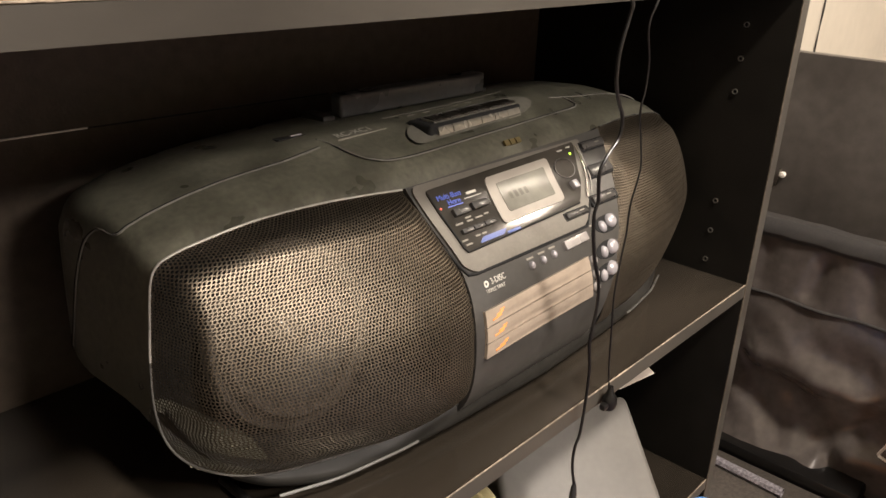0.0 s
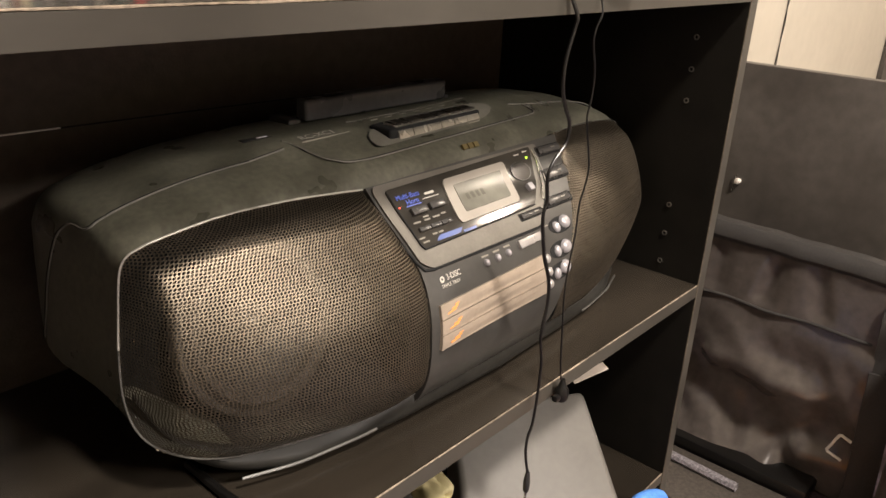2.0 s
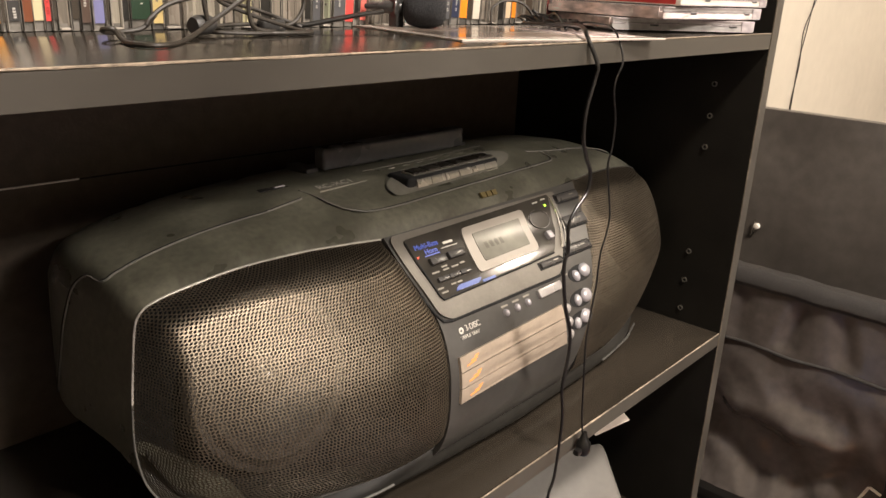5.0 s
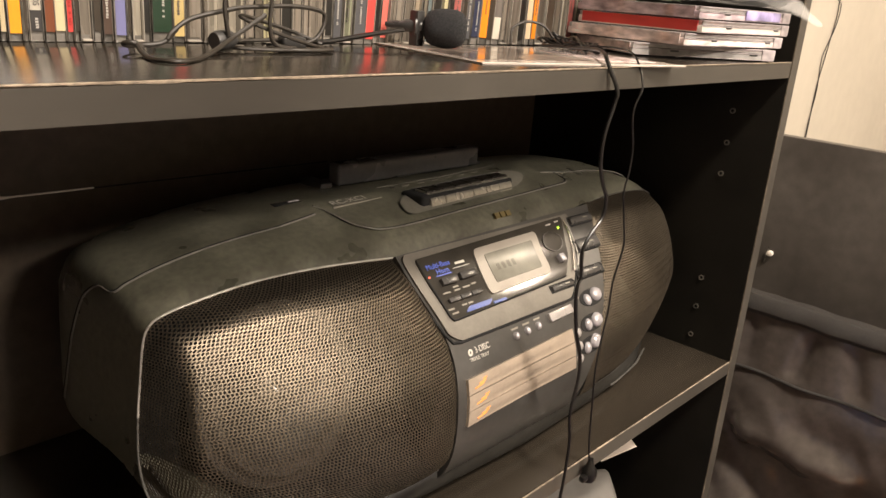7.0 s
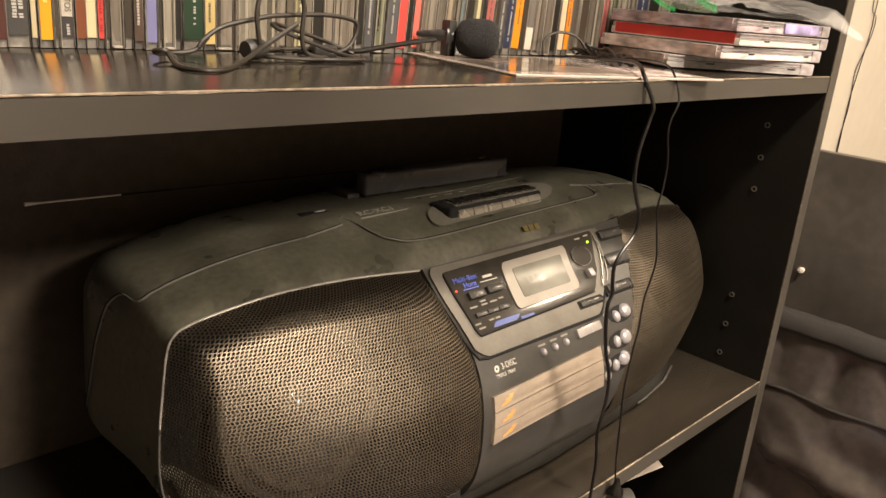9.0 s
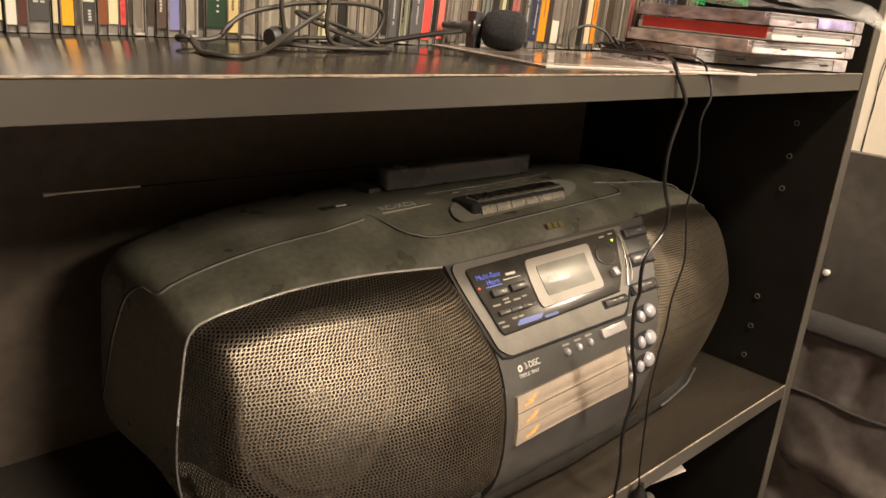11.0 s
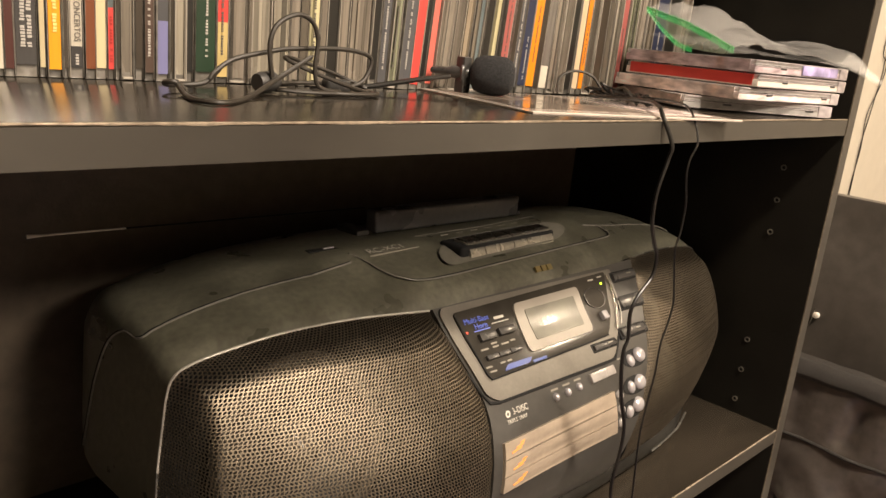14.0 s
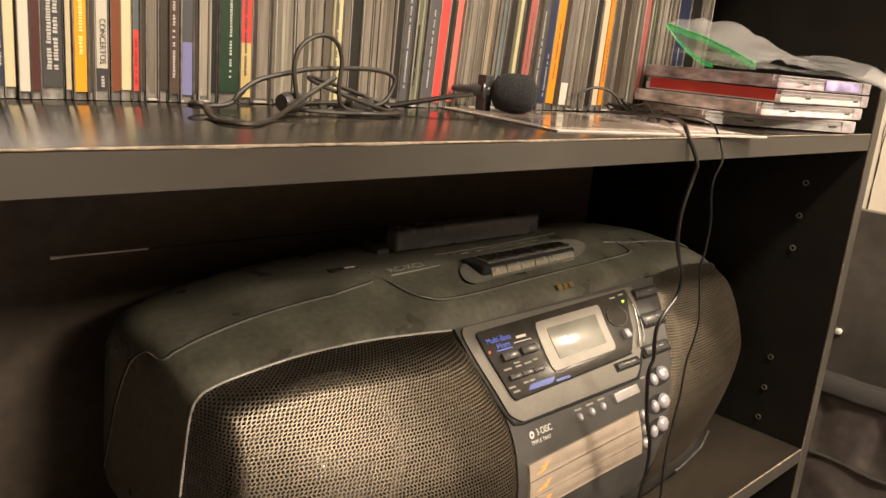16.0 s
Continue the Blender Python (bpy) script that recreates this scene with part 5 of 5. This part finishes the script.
tub = thing("lilac_tub", "lilac translucent plastic tub in the lower compartment", "tub")
bm = bmesh.new()
box_bm(0.318, 0.390, 0.050, 0.150, BASE + 0.0005, 0.244, 0.033, 8, bm=bm)
for v in bm.verts:
    f = (v.co.z - BASE) / 0.16
    v.co.x = 0.355 + (v.co.x - 0.355) * (0.82 + 0.18 * f)
part("shell", bm, LILAC, tub)
part("lid_lip", box_bm(0.318, 0.390, 0.050, 0.150, 0.226, 0.2315, 0.0025, 3), LILAC, tub)

wrap = thing("crumpled_wrap", "cream crumpled paper wrapping in the lower compartment", "paper")
for cx, cy, cz, sx, sy, sz, seed in ((0.443, 0.060, 0.2290, 0.017, 0.022, 0.0170, 1), (0.431, 0.052, 0.186, 0.025, 0.026, 0.028, 5), (0.430, 0.052, 0.122, 0.030, 0.030, 0.0380, 9)):
    bm = bmesh.new()
    bmesh.ops.create_icosphere(bm, subdivisions=4, radius=1)
    for v in bm.verts:
        d = v.co.normalized()
        r = 0.84 + 0.50 * abs(noise.noise(d * 1.3 + Vector((seed, 0, 0)))) + 0.22 * noise.noise(d * 2.0 + Vector((0, seed, 0))) - 0.10 * abs(noise.noise(d * 4 + Vector((0, seed, 0))))
        v.co = Vector((cx + d.x * sx * r, cy + d.y * sy * r, max(BASE + 0.001, cz + d.z * sz * r)))
    part("crumple", bm, CREAM, wrap)
pouch = thing("black_pouch", "black fabric pouch between the tub and the paper", "pouch")
bm = box_bm(0.396, 0.416, 0.050, 0.150, BASE + 0.0005, 0.246, 0.008, 3)
for v in bm.verts:
    v.co += Vector((0.004, 0.004, 0.003)) * noise.noise(v.co * 40)
part("fabric", bm, WEBBING, pouch)
part("clasp", box_bm(0.402, 0.413, 0.044, 0.052, 0.205, 0.222, 0.002, 2), CHROME, pouch)

# ---- beside the bookcase ----
board = thing("black_board", "matt black board standing upright beside the bookcase", "board")
part("sheet", box_bm(1.080, 1.098, -0.150, 0.292, 0, 0.531, 0.0015), BOARD, board)
part("hook", lathe_bm([(0, 0), (0.0035, 0), (0.0042, 0.003), (0.0035, 0.007), (0, 0.008)], (1.080, 0.0755, 0.3745), (-1, 0, 0), 14), PAPER, board, "small white peg")
part("hook_stem", tube_bm([(1.079, 0.082, 0.358), (1.077, 0.080, 0.368), (1.076, 0.079, 0.383)], 0.0009, 6), CHROME, board)

tote = thing("vinyl_bag", "glossy black vinyl bag slumped beside the bookcase", "bag")
verts, faces = [], []
nu, nv = 40, 48
for j in range(nv + 1):
    z = 0.072 + 0.290 * j / nv
    for i in range(nu + 1):
        f = i / nu
        y = 0.085 - 0.248 * f
        crease = table([(-0.175, 0.075), (-0.106, 0.080), (-0.085, 0.130), (-0.03, 0.150), (0.02, 0.190), (0.085, 0.205)], y)
        if z > crease:
            x = 0.884 + 0.020 * ease((0.275 - z) / (0.275 - crease))
        else:
            x = 0.904 - 0.040 * ease((crease - z) / max(0.02, crease - 0.07))
        x -= 0.012 * math.exp(-((y + 0.125) / 0.03) ** 2 - ((z - 0.128) / 0.016) ** 2)
        ledge = ease((0.03 - y) / 0.04) * ease((y + 0.14) / 0.04)
        x -= 0.017 * ledge * math.exp(-((z - 0.208 - 0.10 * (y + 0.05)) / 0.020) ** 2)
        for cy, slant, deep in ((0.050, 0.10, 0.003), (0.012, -0.12, 0.005), (-0.048, -0.28, 0.007), (-0.098, 0.20, 0.004)):
            x += deep * math.exp(-((y - cy - slant * (z - 0.33)) / 0.009) ** 2) * ease((z - 0.292) / 0.012) * ease((0.362 - z) / 0.02)
        x += 0.006 * math.exp(-((y + 0.085 + 0.9 * (z - 0.13)) / 0.010) ** 2) * ease((0.19 - z) / 0.03)
        fold = 0.018 * noise.noise(Vector((f * 2.4 + z * 4, z * 8 - f * 1.2, 1.0))) + 0.011 * noise.noise(Vector((f * 5 + z * 12, z * 16, 4.0))) + 0.003 * noise.noise(Vector((f * 14 + z * 20, z * 30, 9.0)))
        fold *= min(1, max(0, (0.285 - z) / 0.05)) if z > 0.2 else 1.0
        x += 0.030 * max(0.0, (0.085 - z) / 0.013) ** 2 - fold
        verts.append((x, y - 0.008 * math.sin(z * 9) * f, z - 0.010 * f * max(0.0, 1 - j / 12)))
for j in range(nv):
    for i in range(nu):
        a = j * (nu + 1) + i
        faces.append((a, a + 1, a + nu + 2, a + nu + 1))
link_mesh("front_face", verts, faces, VINYL, tote)
bm = box_bm(0.940, 1.055, -0.158, 0.085, 0.082, 0.350, 0.012, 3)
for v in bm.verts:
    v.co += Vector((0.005, 0.006, 0.0)) * noise.noise(v.co * 14)
part("sack", bm, VINYL, tote)
hem = bmesh.new()
rows = []
for i in range(31):
    f = i / 30
    y = 0.087 - 0.255 * f
    wob = 0.0016 * noise.noise(Vector((f * 9, 2, 0)))
    rows.append([hem.verts.new((x + wob, y, z + wob - 0.004 * f)) for x, z in ((0.890, 0.358), (0.884, 0.3595), (0.880, 0.365), (0.881, 0.374), (0.886, 0.381), (0.896, 0.383), (0.904, 0.378), (0.904, 0.358))])
for a, b in zip(rows, rows[1:]):
    for k in range(8):
        hem.faces.new((a[k], a[(k + 1) % 8], b[(k + 1) % 8], b[k]))
hem.faces.new(rows[0])
hem.faces.new(rows[-1][::-1])
part("hem", hem, WEBBING, tote, "rolled grey-black hem")
part("piping", tube_bm([(0.8835 + 0.001 * math.sin(i), 0.086 - 0.247 * i / 20, 0.2905 - 0.0012 * math.sin(i * 0.7)) for i in range(21)], 0.0021, 8), WEBBING, tote)
for z0, z1, dx in ((0.335, 0.255, 0.0), (0.262, 0.120, 0.004), (0.128, 0.010, 0.0)):
    pts = [(0.884 - dx - 0.003 * math.sin(k), -0.178 - 0.004 * (0.34 - (z0 + (z1 - z0) * k / 6)) * 10, z0 + (z1 - z0) * k / 6) for k in range(7)]
    part("strap", ribbon_bm(pts, 0.030 - 0.01 * dx, 0.004, (0.25, -1, 0)), WEBBING, tote)
ring = [(0.868, -0.170, 0.180), (0.868, -0.1585, 0.1840), (0.868, -0.157, 0.183), (0.868, -0.1485, 0.1600), (0.868, -0.1495, 0.1585), (0.868, -0.165, 0.154)]
part("buckle", tube_bm(ring, 0.0016, 8), ANTENNA, tote, "bright metal buckle")
# the bag at its full size, leaning against the board
for piece in tote.children:
    for v in piece.data.vertices:
        x, y, z = v.co
        v.co = (min(1.077, 1.135 * x - 0.0046), 1.135 * y + 0.0365, max(0.0012, 1.135 * z - 0.090))

# added black slab fills the shaded gap under the bag
part("base", box_bm(0.975, 1.070, -0.125, 0.105, 0.0012, 0.022, 0.006, 2), CABLE, tote, "black slab painting the dark shade under the bag")
# mat colour is darkened to paint the shadow before the bag as well
mat = part("floor_mat", box_bm(0.862, 0.972, -0.105, 0.11, 0.0004, 0.006, 0.002), MAT)
tagged(mat, "taupe fabric mat under the bag, darkened with painted shade", "mat")
fluff = bmesh.new()
rows = []
for i in range(41):
    f = i / 40
    y = 0.095 - 0.145 * f
    r = 0.0062 + 0.002 * noise.noise(Vector((f * 40, 0, 0)))
    rows.append([fluff.verts.new((0.942 - 0.006 * f + r * 1.1 * math.cos(a), y, max(0.0061, 0.011 + r * math.sin(a)))) for a in np.linspace(0, 5.5, 8)])
for a, b in zip(rows, rows[1:]):
    for k in range(8):
        fluff.faces.new((a[k], a[(k + 1) % 8], b[(k + 1) % 8], b[k]))
fluff = part("woolly_strip", fluff, WOOL)
tagged(fluff, "pale grey woolly strip lying on the mat", "fabric strip")

mesh_bag = thing("mesh_bag", "black mesh fabric bag standing next to the vinyl bag", "bag")
bm = box_bm(0.925, 1.07, -0.42, -0.200, 0.0, 0.30, 0.02, 4)
for v in bm.verts:
    v.co += Vector((0.008, 0.006, 0.006 if v.co.z > 0.02 else 0)) * noise.noise(v.co * 12)
part("fabric", bm, WEBBING, mesh_bag)

book = thing("orange_book", "orange and white picture book lying on the carpet", "book")
part("cover", box_bm(-0.075, 0.075, -0.10, 0.10, 0.0, 0.006, 0.0008, turn=pose(0.835, -0.185, 0.0004, 0, 0, -24)), ORANGE, book)
part("label", box_bm(-0.055, 0.055, -0.08, 0.030, 0.0061, 0.0066, turn=pose(0.835, -0.185, 0.0004, 0, 0, -24)), PAPER, book, "white paper panel")
band = thing("orange_band", "orange paper band on the carpet under the bag", "paper band")
part("strip", box_bm(-0.045, 0.045, -0.006, 0.006, 0.0, 0.0012, turn=pose(0.865, -0.118, 0.0085, 0, 8, -62)), ORANGE, band)
# unidentified striped item, shaped as a roll on an added stand
striped_roll = thing("rolled_magazine", "pale yellowish striped item behind the board", "magazine")
part("roll", tube_bm([(1.16, -0.20, 0.33), (1.18, -0.34, 0.33)], 0.045, 20), PAPER, striped_roll)
part("stripe", tube_bm([(1.165, -0.235, 0.33), (1.168, -0.25, 0.33)], 0.0455, 20), CREAM, striped_roll)
part("stand", box_bm(1.13, 1.21, -0.35, -0.19, 0.0, 0.284, 0.004), BOARD, striped_roll)

wall_cable = thing("wall_cable", "thin black cable hanging down the cream wall", "cable")
for pts in ([(1.838, 1.10), (1.826, 0.90), (1.832, 0.7395), (1.8315, 0.7087), (1.834, 0.682), (1.8175, 0.607), (1.803, 0.5325), (1.806, 0.441), (1.798, 0.30), (1.803, 0.12)], [(1.822, 1.10), (1.835, 0.90), (1.809, 0.738), (1.846, 0.709), (1.840, 0.664), (1.799, 0.602), (1.810, 0.532), (1.799, 0.441), (1.806, 0.30), (1.796, 0.12)]):
    part("strand", tube_bm(smooth_line([(x, 0.297, z) for x, z in pts], 6), 0.0010, 6), CABLE, wall_cable)
post = thing("dark_door_frame", "dark wooden door frame on the cream wall", "door frame")
part("jamb", box_bm(2.74, 2.90, 0.284, 0.2995, 0.0, 2.05, 0.003), BOARD, post)
